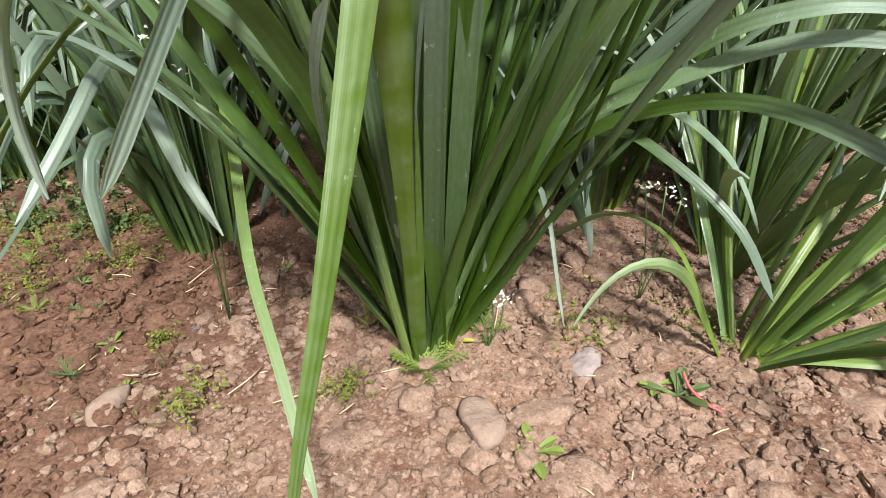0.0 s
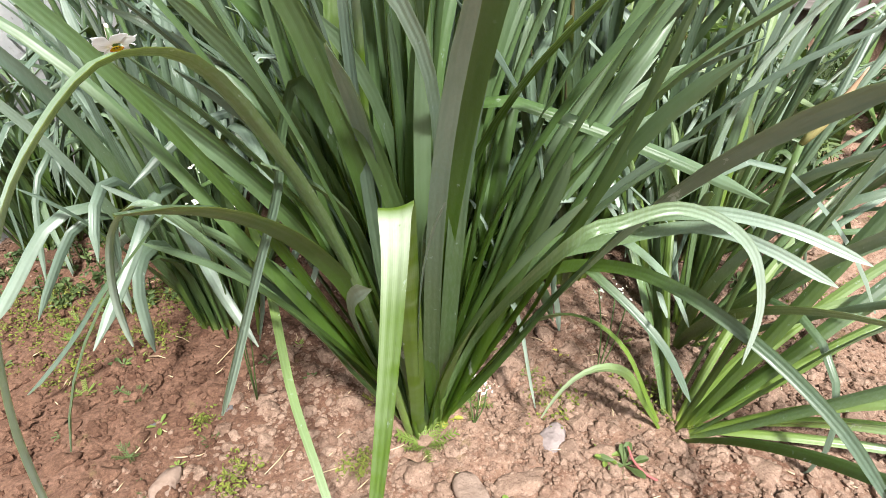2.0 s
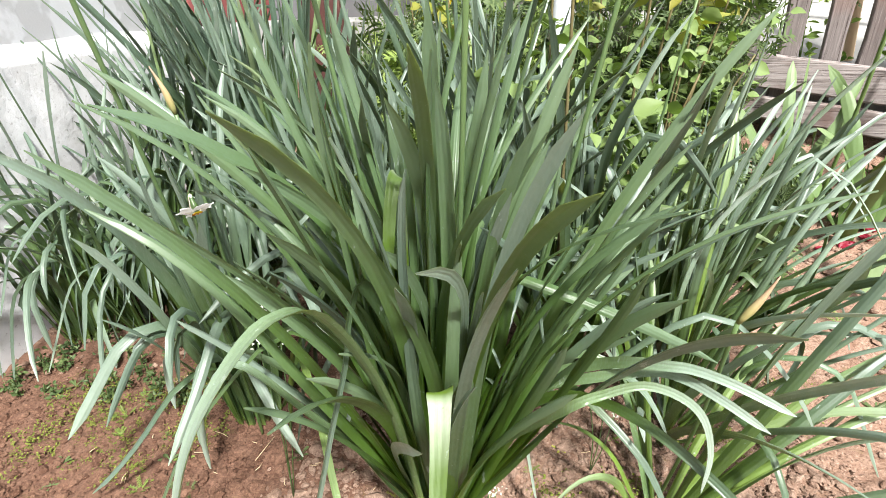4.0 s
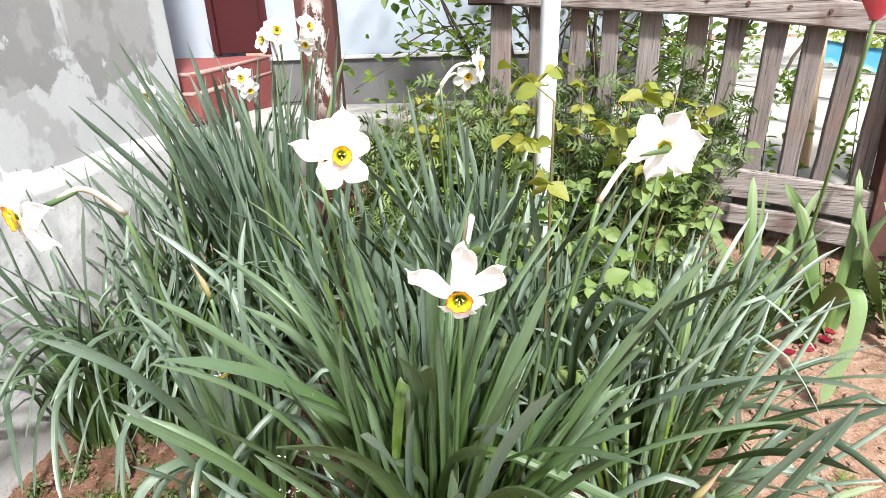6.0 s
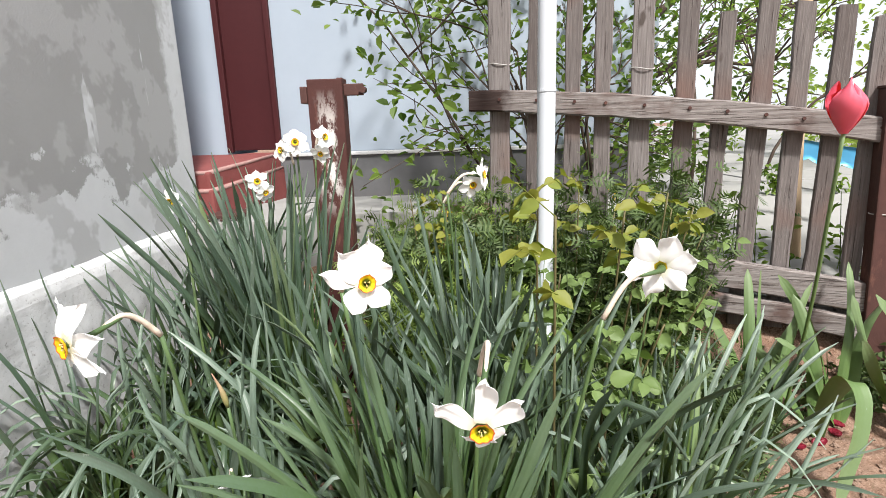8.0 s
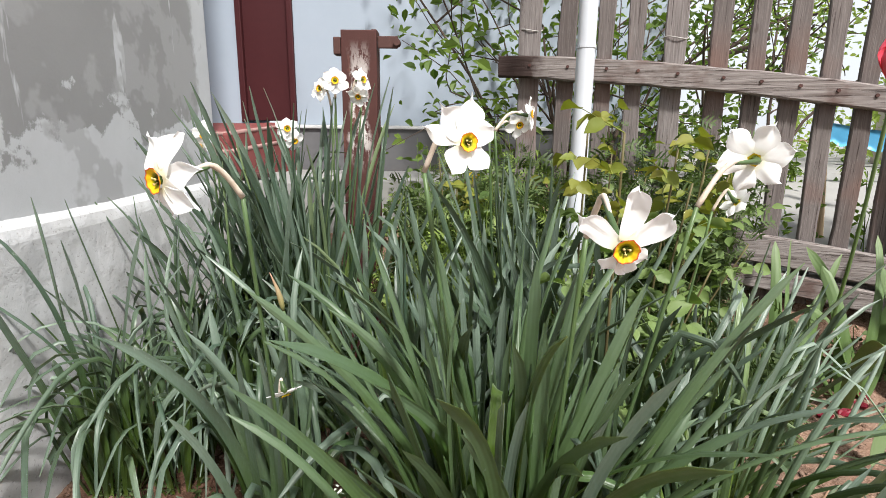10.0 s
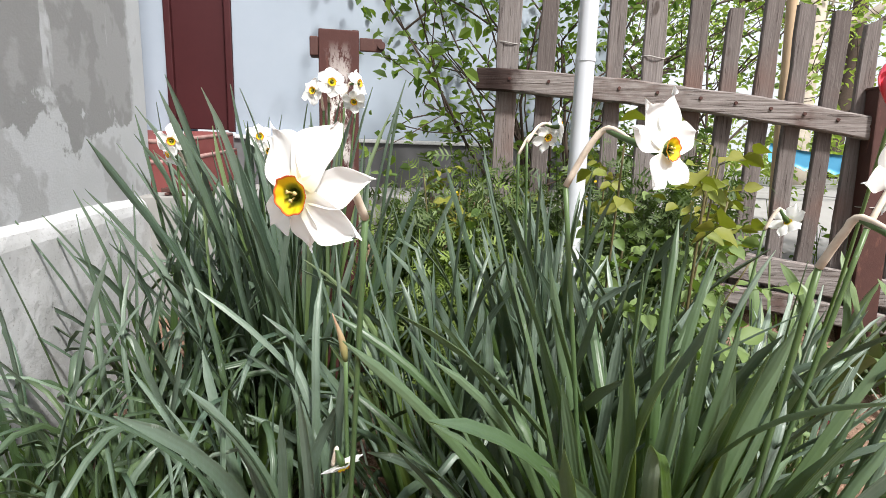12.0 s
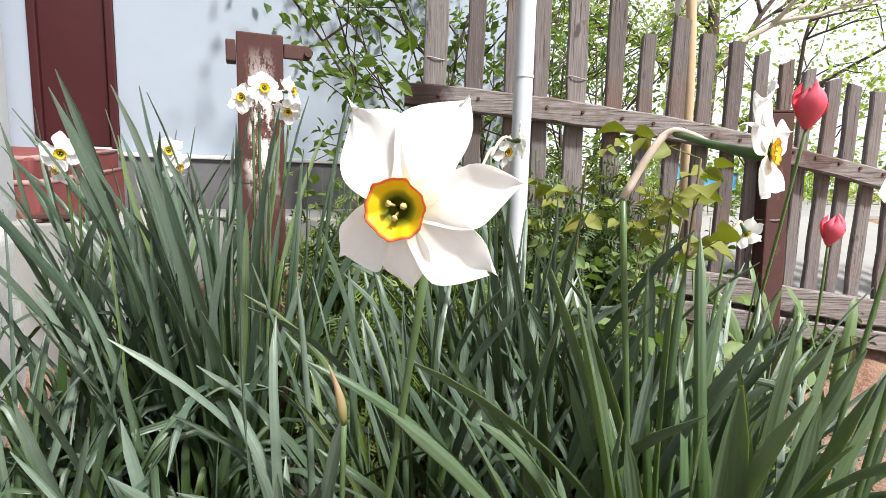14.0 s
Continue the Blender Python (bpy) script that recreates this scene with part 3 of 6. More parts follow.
def build_steps():
    steps = thing("door_steps", 0, 0, 0, "two masonry door steps in worn red oxide paint", "steps", kind="structure")
    for (x1, y0, z0, z1), slant in (((-0.838, 1.40, 0.60, 0.764), 0.095), ((-0.815, 1.365, 0.50, 0.702), 0.085)):
        bm = box_bm(-1.9, x1, y0, 1.921, z0, z1, 0.009)
        bmesh.ops.subdivide_edges(bm, edges=[e for e in bm.edges if e.calc_length() > 0.3], cuts=9)
        for v in bm.verts:
            if v.co.x > -1.5:
                v.co.x += slant * (v.co.y - y0) / (1.921 - y0)
            if v.co.z > z0 + 0.08:
                v.co.z -= 0.046 * (1 - (v.co.y - y0) / (1.921 - y0))
            v.co += Vector((0.004 * noise.noise(v.co * 9), 0, 0.005 * noise.noise(v.co * 7 + Vector((3, 0, 0)))))
        step = part("step", bm, M_STEP, steps)
        edge = [Vector((-1.9, y0 + 0.006, z1 - 0.050)), Vector((x1 - 0.02, y0 + 0.006, z1 - 0.050)), Vector((x1 - 0.004, y0 + 0.02, z1 - 0.048)), Vector((x1 + 0.5 * slant - 0.004, 0.5 * (y0 + 1.921), z1 - 0.027)), Vector((x1 + slant - 0.006, 1.91, z1 - 0.005))]
        tube("worn_edge", edge, [0.0075, 0.0085, 0.0095, 0.0075, 0.006], M_STEP_WORN, step, 8, "pale worn step edge")
    for k in range(6):
        y = 1.245 + 0.028 * k
        part("grate_bar", box_bm(-0.800, -0.690, y, y + 0.012, 0.572, 0.584, 0.002), M_POST_DARK, steps, "dark iron boot grate bar")
    for k in range(3):
        x = -0.790 + 0.042 * k
        part("grate_bar", box_bm(x, x + 0.012, 1.240, 1.400, 0.564, 0.571, 0.002), M_POST_DARK, steps, "dark iron boot grate bar")


build_steps()


def build_paving():
    slab = put("pavement", None)
    tagged(slab, "worn pale concrete yard paving", "paving", kind="structure")
    rng = random.Random(4)
    x = -3.0
    while x < 8.0:
        y = 1.225 if x < -0.6 else 1.36 if x < -0.1 else 1.62 if x < 0.35 else 1.52
        end = 1.86 if x < 0.9 else 9.2
        while y < end:
            z = 0.560 + rng.uniform(-0.004, 0.004)
            part("slab", box_bm(x, x + 0.49, y, min(y + (0.49 if y < 3 else 1.99), end + 0.055), 0.02, z, 0.005), M_PAVING, slab)
            y += 0.5 if y < 3 else 2.0
        x += 0.5
    # a sloping apron of concrete that runs down to the back of the fence
    bm = bmesh.new()
    rows = []
    for x in np.linspace(0.42, 2.6, 30):
        foot = 1.275 - 0.32 * x
        ring = [(x, foot, 0.10), (x, foot, 0.37 - 0.05 * (x - 0.42))] + [(x, foot + (1.515 - foot) * u, 0.37 - 0.05 * (x - 0.42) + (0.188 + 0.05 * (x - 0.42)) * u ** 0.8) for u in (0.25, 0.5, 0.75, 1.0)] + [(x, 1.515, 0.10)]
        rows.append([bm.verts.new((a, b, c + 0.004 * noise.noise(Vector((a, b, c)) * 9))) for a, b, c in ring])
    for r, t in zip(rows, rows[1:]):
        for k in range(7):
            bm.faces.new((r[k], r[(k + 1) % 7], t[(k + 1) % 7], t[k]))
    bm.faces.new(rows[0])
    bm.faces.new(rows[-1][::-1])
    bmesh.ops.recalc_face_normals(bm, faces=bm.faces)
    part("apron", bm, M_PAVING, slab, "pale concrete apron sloping to the fence")
    for x0 in (1.9, 12.0):
        part("slab", box_bm(x0, x0 + 10.0, 9.4, 40.0, 0.3, 0.56, 0.006), M_PAVING, slab)


build_paving()


# ---------------------------------------------------------------- fence, posts, pipe
def board_bm(points, width, depth, rng, jag=0.004, axis="z"):
    """A board along the given places: slightly uneven edges, worn corners. axis: the way its width lies."""
    bm = bmesh.new()
    rings = []
    for p in points:
        w, d = width / 2 + rng.uniform(-jag, jag) * 0.5, depth / 2
        off = rng.uniform(-jag, jag) * 0.4
        c = min(w, d) * 0.3
        shape = [(-w + c, -d), (w - c, -d), (w, -d + c), (w, d - c), (w - c, d), (-w + c, d), (-w, d - c), (-w, -d + c)]
        ring = []
        for a, b in shape:
            ring.append(bm.verts.new((p[0] + a + off, p[1] + b, p[2]) if axis == "x" else (p[0], p[1] + b, p[2] + a + off)))
        rings.append(ring)
    for r, s in zip(rings, rings[1:]):
        for k in range(8):
            bm.faces.new((r[k], r[(k + 1) % 8], s[(k + 1) % 8], s[k]))
    bm.faces.new(rings[0][::-1])
    bm.faces.new(rings[-1])
    bmesh.ops.recalc_face_normals(bm, faces=bm.faces)
    return bm


FENCE_TURN = math.atan(-0.32)


def rail_z(x):
    """The middle of the sagging top rail, x along the world's axis."""
    return 0.928 - 0.035 * x - 0.068 * x * x


def build_fence():
    """The fence stands askew: built along x and then turned."""
    fence = thing("fence", 0.0, 1.235, 0, "old weathered grey-brown wooden picket fence", "fence")
    fence.rotation_euler = (0, 0, FENCE_TURN)
    rng = random.Random(11)
    c = math.cos(FENCE_TURN)
    pales = [(0.184, 0.064, 1.62), (0.289, 0.050, 1.60), (0.393, 0.045, 1.58), (0.474, 0.044, 1.50), (0.572, 0.058, 1.46), (0.681, 0.048, 1.40),
             (0.768, 0.042, 1.140), (0.854, 0.047, 1.165), (0.935, 0.043, 1.122), (1.015, 0.042, 1.105), (1.095, 0.040, 1.082), (1.172, 0.038, 1.060),
             (1.238, 0.037, 1.038), (1.308, 0.040, 1.012), (1.370, 0.037, 1.0), (1.44, 0.040, 0.985), (1.52, 0.040, 0.97), (1.60, 0.042, 0.955), (1.69, 0.042, 0.94),
             (1.78, 0.042, 0.93), (1.87, 0.042, 0.91), (1.97, 0.042, 0.90), (2.07, 0.042, 0.88)]
    for k, (x, w, top) in enumerate(pales):
        y = 0.016 + rng.uniform(-0.003, 0.003)
        lean = rng.uniform(-0.012, 0.012) - 0.006 * max(0.0, x - 0.6)
        z0 = 0.26 - 0.03 * max(0, x - 1)
        n = 12
        mid = rail_z(x)
        pts = [(x / c + lean * (z - mid), y + 0.004 * math.sin(z * 3 + k), z) for z in np.linspace(z0, top, n)]
        bm = board_bm(pts, w, 0.019, rng, 0.004, "x")
        slant = rng.uniform(-0.35, 0.35)
        for v in bm.verts:
            if v.co.z > top - 0.01:
                v.co.z += (v.co.x - x / c) * slant + rng.uniform(-0.004, 0.004)
                if k == 6:
                    v.co.z -= abs(v.co.x - x / c) * 1.2
        part("picket", bm, M_WOOD, fence)
    for x0, x1, w in ((0.103, 1.105, 0.064), (1.112, 2.12, 0.054)):
        xs = np.linspace(x0, x1, 16)
        part("rail", board_bm([(x / c, -0.016, rail_z(x) - (0.0 if x0 < 1 else 0.006)) for x in xs], w, 0.030, rng, 0.004), M_RAIL, fence, "thick weathered top rail")
    for z0, w in ((0.428, 0.082), (0.342, 0.058)):
        xs = np.linspace(0.66, 2.10, 16)
        part("rail", board_bm([(x / c, -0.017, z0 - 0.15 * (x - 0.76)) for x in xs], w, 0.028, rng, 0.005), M_RAIL, fence, "weathered bottom board")
    for x, w, top in pales[:16]:
        bm = bmesh.new()
        bmesh.ops.create_cone(bm, cap_ends=True, segments=8, radius1=0.0052, radius2=0.0045, depth=0.004)
        bmesh.ops.transform(bm, matrix=pose(x / c + 0.010, -0.033, rail_z(x) + 0.004, 90, 0, 0), verts=bm.verts)
        part("nail", bm, M_POST_DARK, fence, "rusted nail head")
    for x, w, z in ((0.184, 0.066, 1.028), (0.572, 0.060, 0.990)):
        pts = [Vector((x / c + math.cos(a) * (w / 2 + 0.003), 0.018 + math.sin(a) * 0.016, z + 0.004 * math.sin(a * 2))) for a in np.linspace(0, 2 * math.pi, 17)]
        tube("wire_tie", pts, [0.0015] * 17, M_WIRE, fence, 5, "twist of pale wire round a picket")


build_fence()


def build_gate_post():
    post = thing("gate_post", -0.288, 0.952, 0.044, "rusty maroon steel gate post with flaking white paint", "post")
    # an open channel: web and two flanges, with hinge straps near the top
    def local(b, bevel=0.003):
        return box_bm(*b, bevel)
    part("web", local((-0.046, 0.046, -0.022, -0.014, -0.15, 0.935)), M_POST, post)
    part("flange", local((-0.046, -0.038, -0.013, 0.03, -0.15, 0.932)), M_POST, post)
    part("flange", local((0.030, 0.046, -0.013, 0.045, -0.15, 0.938)), M_POST, post)
    part("hinge_strap", local((-0.066, -0.047, -0.02, 0.02, 0.875, 0.918)), M_POST_DARK, post, "rusty hinge strap stub")
    strap = part("hinge_strap", local((0.047, 0.10, -0.012, -0.002, 0.892, 0.922)), M_POST_DARK, post, "rusty hinge strap with a bolt hole")
    bm = bmesh.new()
    bmesh.ops.create_cone(bm, cap_ends=True, segments=12, radius1=0.009, radius2=0.009, depth=0.03)
    bmesh.ops.transform(bm, matrix=pose(0.098, -0.007, 0.906, 90, 0, 0), verts=bm.verts)
    part("hinge_eye", bm, M_POST_DARK, strap)


build_gate_post()


def build_brown_post():
    post = thing("fence_post", 1.165, 0.845, 0, "dark brown painted steel fence post leaning slightly", "post")
    post.rotation_euler = (0.0, -0.045, -0.25)
    part("shaft", box_bm(-0.035, 0.035, -0.025, 0.025, -0.15, 0.908, 0.004), M_POST_DARK, post)
    part("cap", box_bm(-0.037, 0.037, -0.027, 0.027, 0.908, 0.915, 0.002), M_POST_DARK, post)
    pts = [Vector((0.039 * math.cos(a), 0.03 * math.sin(a), 0.60)) for a in np.linspace(0, 2 * math.pi, 13)]
    tube("wire", pts, [0.0014] * 13, M_WIRE, post, 5)


build_brown_post()


def build_pipe():
    pipe = thing("support_pipe", 0.263, 0.818, 0, "upright white plastic pipe with a tied ring", "pipe")
    zs = [-0.1, 0.3, 0.6, 0.9, 1.3, 1.7, 2.2]
    pts = [Vector((0.004 * math.sin(z * 2), 0.0, z)) for z in zs]
    tube("shaft", pts, [0.0215] * len(zs), M_PIPE, pipe, 24)
    bm = bmesh.new()
    bmesh.ops.create_cone(bm, cap_ends=True, segments=24, radius1=0.0232, radius2=0.0232, depth=0.010)
    bmesh.ops.transform(bm, matrix=pose(0.004, 0, 0.924), verts=bm.verts)
    bmesh.ops.bevel(bm, geom=bm.edges[:], offset=0.002, segments=2, affect="EDGES")
    part("collar", bm, M_PIPE, pipe, "white tape ring round the pipe")


build_pipe()


def build_stake():
    pts = [Vector((1.13 - 0.08 * z + 0.006 * math.sin(7 * z), 1.12, z)) for z in np.linspace(0.1, 2.1, 12)]
    ob = tube("stake", pts, [0.018 - 0.0002 * k for k in range(12)], M_STAKE, None, 10)
    tagged(ob, "peeled pale wooden stake behind the pickets", "stake")


build_stake()


def build_blue_tags():
    """A strip of blue sheet that sags behind the pickets."""
    verts, faces = [], []
    n, m = 14, 4
    for t in (0, 0.0015):
        for j in range(m + 1):
            for i in range(n + 1):
                x = 1.165 + 0.180 * i / n
                top = 0.778 - 0.036 * i / n - 0.008 * math.sin(math.pi * i / n)
                verts.append((x, 1.27 - 0.12 * i / n + t + 0.006 * math.sin(1.3 * i + 0.8 * j), top - (0.062 + 0.006 * math.sin(2.1 * i)) * j / m))
    size = (n + 1) * (m + 1)
    for t in (0, size):
        for j in range(m):
            for i in range(n):
                a = t + j * (n + 1) + i
                faces.append((a, a + 1, a + n + 2, a + n + 1))
    ring = list(range(n + 1)) + [(j + 1) * (n + 1) - 1 for j in range(1, m + 1)] + [m * (n + 1) + i for i in range(n - 1, -1, -1)] + [j * (n + 1) for j in range(m - 1, 0, -1)]
    faces += [(a, b, b + size, a + size) for a, b in zip(ring, ring[1:] + ring[:1])]
    ob = put("plastic_sheet", mesh_of("plastic_sheet", verts, faces, [M_BLUE]))
    tagged(ob, "strip of blue plastic sheet hung behind the pickets", "plastic sheet")


build_blue_tags()


# ---------------------------------------------------------------- daffodil clumps
def clump(x, y, n, length, lean, droop, width, seed, label, radius=0.045, bias=None, fold_share=0.12, hang=0.0, material=None, segs=14, front=0.0, mix=None, stiff=0.0):
    """One clump: upright leaves from a tight foot, the outer ones leaning further; a share hangs over in arches.
    bias = (azimuth, strength) pulls it to one side."""
    rng = random.Random(seed)
    plant = thing("daffodil_clump", x, y, ground_z(x, y) - 0.004, label, "daffodil", "daffodil clumps")
    for k in range(n):
        az = rng.uniform(0, 2 * math.pi)
        if bias and rng.random() < bias[1]:
            az = bias[0] + rng.gauss(0, 0.7)
        hangs = rng.random() < hang
        r = math.sqrt(rng.random())
        if hangs:
            r = 0.5 + 0.5 * r
        base = (radius * r * math.cos(az), radius * r * math.sin(az), 0.0)
        le = lean[0] + (lean[1] - lean[0]) * r ** 2.0 + rng.gauss(0, 0.09)
        if front and math.sin(az) < 0:
            le *= 1 + front * math.sin(az)
        if stiff and abs(math.cos(az)) > 0.3:
            le *= stiff
        fold = (rng.uniform(0.5, 0.88), rng.uniform(1.2, 2.2)) if not hangs and rng.random() < fold_share and (not front or math.sin(az) > -0.2) else None
        # right-hand clumps get the material with sky sheen painted in
        m = material or rng.choices((M_LEAF_SHADED if stiff else M_LEAF, M_LEAF_BLUE if x < 0.25 else M_LEAF_SKYLIT, M_LEAF_PALE), mix or (0.30, 0.65, 0.05) if x < -0.25 and y < 0.8 else (0.62, 0.34, 0.04))[0]
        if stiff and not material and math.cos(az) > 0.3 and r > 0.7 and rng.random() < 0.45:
            m = rng.choice((M_LEAF_BLUE, M_LEAF_SKYLIT))
        # inner leaves take the tone darkened as shade, outer right ones the sheen
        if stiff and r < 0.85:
            m = M_LEAF_SHADED
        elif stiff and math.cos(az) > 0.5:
            m = (M_LEAF_SKYLIT, M_LEAF, M_LEAF_BLUE, M_LEAF_SHADED)[k % 4]
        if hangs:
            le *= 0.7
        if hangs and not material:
            m = rng.choices((M_LEAF, M_LEAF_BLUE, M_LEAF_SKYLIT), (0.5, 0.36, 0.14) if y > 0.25 else (0.1, 0.7, 0.2))[0]
        dr = rng.uniform(2.0, 3.0) if hangs else rng.uniform(*droop)
        ln = rng.uniform(*length) * (rng.uniform(0.62, 0.95) if hangs else 1.0 if r < 0.7 else rng.uniform(0.72, 1.0))
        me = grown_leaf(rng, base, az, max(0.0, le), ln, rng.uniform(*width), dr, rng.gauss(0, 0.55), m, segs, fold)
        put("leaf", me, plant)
    return plant


W = (0.0105, 0.0165)
N = (0.0090, 0.0140)
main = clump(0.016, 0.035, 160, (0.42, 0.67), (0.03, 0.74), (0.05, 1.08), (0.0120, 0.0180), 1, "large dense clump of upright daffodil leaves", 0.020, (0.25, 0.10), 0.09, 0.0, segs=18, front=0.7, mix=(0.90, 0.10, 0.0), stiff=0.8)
clump(-0.295, 0.225, 50, (0.40, 0.60), (0.04, 0.50), (0.1, 0.9), (0.0125, 0.0185), 2, "dense clump of blue-green daffodil leaves", 0.04, (2.6, 0.25), 0.14, 0.30, front=0.85)
clump(-0.60, 0.47, 74, (0.48, 0.70), (0.04, 0.5), (0.1, 0.9), N, 3, "clump of daffodil leaves arching over beside the wall", 0.05, None, 0.05, 0.80, front=0.35)
clump(-0.72, 0.45, 50, (0.44, 0.62), (0.05, 0.5), (0.1, 0.9), W, 15, "clump of daffodil leaves arching over beside the wall", 0.05, None, 0.05, 0.62, front=0.4)
clump(-0.60, 0.72, 62, (0.46, 0.66), (0.05, 0.5), (0.1, 0.9), N, 4, "clump of daffodil leaves arching over beside the wall", 0.055, None, 0.05, 0.5, front=0.5)
clump(-0.43, 0.47, 88, (0.50, 0.70), (0.06, 0.45), (0.1, 0.9), N, 5, "arching clump of daffodil leaves", 0.045, (-0.4, 0.15), 0.05, 0.86, front=0.25)
clump(-0.35, 0.66, 135, (0.56, 0.81), (0.01, 0.34), (0.0, 0.5), W, 6, "tall clump of dark daffodil leaves before a steel post", 0.075, (3.0, 0.25), 0.12, 0.14, front=0.2)
clump(-0.52, 0.86, 75, (0.52, 0.76), (0.02, 0.4), (0.0, 0.7), W, 7, "tall clump of dark daffodil leaves", 0.055, None, 0.07, 0.1)
small = clump(0.283, 0.022, 9, (0.36, 0.52), (0.20, 0.75), (0.0, 0.7), (0.010, 0.0155), 8, "small splayed clump of pale green daffodil leaves", 0.016, (0.15, 0.75), 0.0, mix=(0.1, 0.3, 0.6), segs=16)
clump(0.40, 0.36, 90, (0.34, 0.58), (0.05, 0.75), (0.1, 1.0), N, 9, "loose clump of daffodil leaves", 0.045, (0.1, 0.4), 0.08, 0.18, mix=(0.0, 0.7, 0.3))
clump(0.10, 0.46, 110, (0.46, 0.70), (0.02, 0.42), (0.0, 0.8), W, 10, "upright clump of daffodil leaves", 0.045, None, 0.14, 0.14)
clump(-0.10, 0.36, 70, (0.46, 0.66), (0.02, 0.42), (0.0, 0.8), W, 12, "upright clump of daffodil leaves", 0.045, None, 0.08, 0.1)
clump(0.34, 0.19, 46, (0.36, 0.58), (0.05, 0.70), (0.1, 0.9), N, 13, "loose clump of narrow daffodil leaves", 0.035, (0.3, 0.5), 0.08, 0.15, mix=(0.0, 0.7, 0.3))
clump(0.01, 0.22, 62, (0.46, 0.64), (0.02, 0.40), (0.0, 0.8), W, 17, "upright clump of daffodil leaves", 0.04, None, 0.12, 0.08)
clump(0.21, 0.31, 56, (0.44, 0.64), (0.02, 0.42), (0.0, 0.8), W, 18, "upright clump of daffodil leaves", 0.04, None, 0.12, 0.08)
clump(0.62, 0.52, 26, (0.28, 0.42), (0.1, 0.75), (0.2, 1.0), N, 14, "sparse clump of daffodil leaves", 0.035)


def shaped_leaf(parent, points, width, material, label="", taper=1.0, twist0=0.0, twist1=0.0, segs=22):
    pts = [p - Vector(parent.location) for p in spline(points, segs)]
    tw = [twist0 + (twist1 - twist0) * k / segs for k in range(segs + 1)]
    wide = [w * (1 + (taper - 1) * max(0.0, k / segs - 0.35) / 0.65) for k, w in enumerate(leaf_widths(segs + 1, width, 0.9))]
    return put("leaf", ribbon_mesh("leaf", pts, wide, tw, material), parent, label)


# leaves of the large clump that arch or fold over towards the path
shaped_leaf(main, [(0.01, 0.01, 0.0), (0.022, -0.05, 0.17), (0.031, -0.112, 0.322), (0.032, -0.130, 0.340), (0.032, -0.148, 0.318), (0.029, -0.188, 0.272), (0.023, -0.220, 0.225), (0.014, -0.245, 0.175), (0.008, -0.262, 0.120)], 0.0205, M_LEAF_BENT, "leaf folded sharply over, sheen painted pale at its bend", taper=0.16, twist1=0.35, segs=40)
shaped_leaf(main, [(0.01, 0.0, 0.0), (-0.005, -0.01, 0.25), (-0.004, 0.002, 0.445), (-0.006, -0.012, 0.472), (-0.010, -0.030, 0.445), (-0.014, -0.042, 0.395)], 0.014, M_LEAF_BENT, "leaf with its tip folded down, sheen painted pale near the bend", segs=28)
shaped_leaf(main, [(0.0, 0.02, 0.0), (-0.045, 0.005, 0.09), (-0.075, -0.006, 0.16), (-0.11, -0.036, 0.24), (-0.138, -0.055, 0.300), (-0.160, -0.060, 0.317), (-0.185, -0.062, 0.295), (-0.202, -0.062, 0.245), (-0.207, -0.062, 0.19)], 0.0135, M_LEAF_SKYLIT, segs=32)
shaped_leaf(main, [(0.0, 0.01, 0.0), (-0.02, -0.05, 0.25), (-0.045, -0.12, 0.400), (-0.068, -0.160, 0.430), (-0.095, -0.190, 0.405), (-0.118, -0.210, 0.360), (-0.135, -0.222, 0.290), (-0.140, -0.230, 0.215)], 0.0155, M_LEAF_SKYLIT, segs=32)
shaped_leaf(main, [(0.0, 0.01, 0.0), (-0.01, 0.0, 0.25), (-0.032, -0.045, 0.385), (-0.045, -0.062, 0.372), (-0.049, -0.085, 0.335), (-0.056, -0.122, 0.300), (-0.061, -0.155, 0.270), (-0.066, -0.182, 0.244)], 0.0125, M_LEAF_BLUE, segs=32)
shaped_leaf(main, [(0.02, 0.02, 0.0), (0.08, 0.05, 0.13), (0.137, 0.05, 0.207), (0.186, 0.03, 0.244), (0.215, 0.0, 0.271), (0.243, -0.02, 0.282), (0.267, -0.03, 0.284), (0.30, -0.05, 0.28), (0.34, -0.07, 0.265)], 0.0125, M_LEAF_SKYLIT, segs=30, twist0=0.3, twist1=0.3)
shaped_leaf(main, [(0.02, 0.02, 0.0), (0.08, 0.045, 0.125), (0.135, 0.04, 0.203), (0.185, 0.02, 0.235), (0.238, 0.0, 0.259), (0.262, -0.02, 0.266), (0.285, -0.05, 0.266), (0.315, -0.08, 0.255)], 0.0120, M_LEAF_SKYLIT, segs=30, twist0=0.3, twist1=0.3)
shaped_leaf(main, [(0.02, 0.01, 0.0), (0.07, 0.0, 0.14), (0.129, -0.10, 0.30), (0.16, -0.10, 0.317), (0.191, -0.10, 0.326), (0.222, -0.10, 0.314), (0.244, -0.10, 0.29), (0.256, -0.10, 0.250), (0.256, -0.10, 0.205)], 0.0085, M_LEAF_SKYLIT, segs=32, twist0=0.9, twist1=0.9)
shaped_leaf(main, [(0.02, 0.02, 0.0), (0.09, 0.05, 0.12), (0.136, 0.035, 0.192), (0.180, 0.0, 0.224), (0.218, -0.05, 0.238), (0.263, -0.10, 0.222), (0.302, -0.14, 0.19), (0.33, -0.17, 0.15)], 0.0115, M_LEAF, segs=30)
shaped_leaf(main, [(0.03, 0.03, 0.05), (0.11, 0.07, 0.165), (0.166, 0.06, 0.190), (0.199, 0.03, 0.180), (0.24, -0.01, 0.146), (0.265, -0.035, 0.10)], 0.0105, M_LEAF)
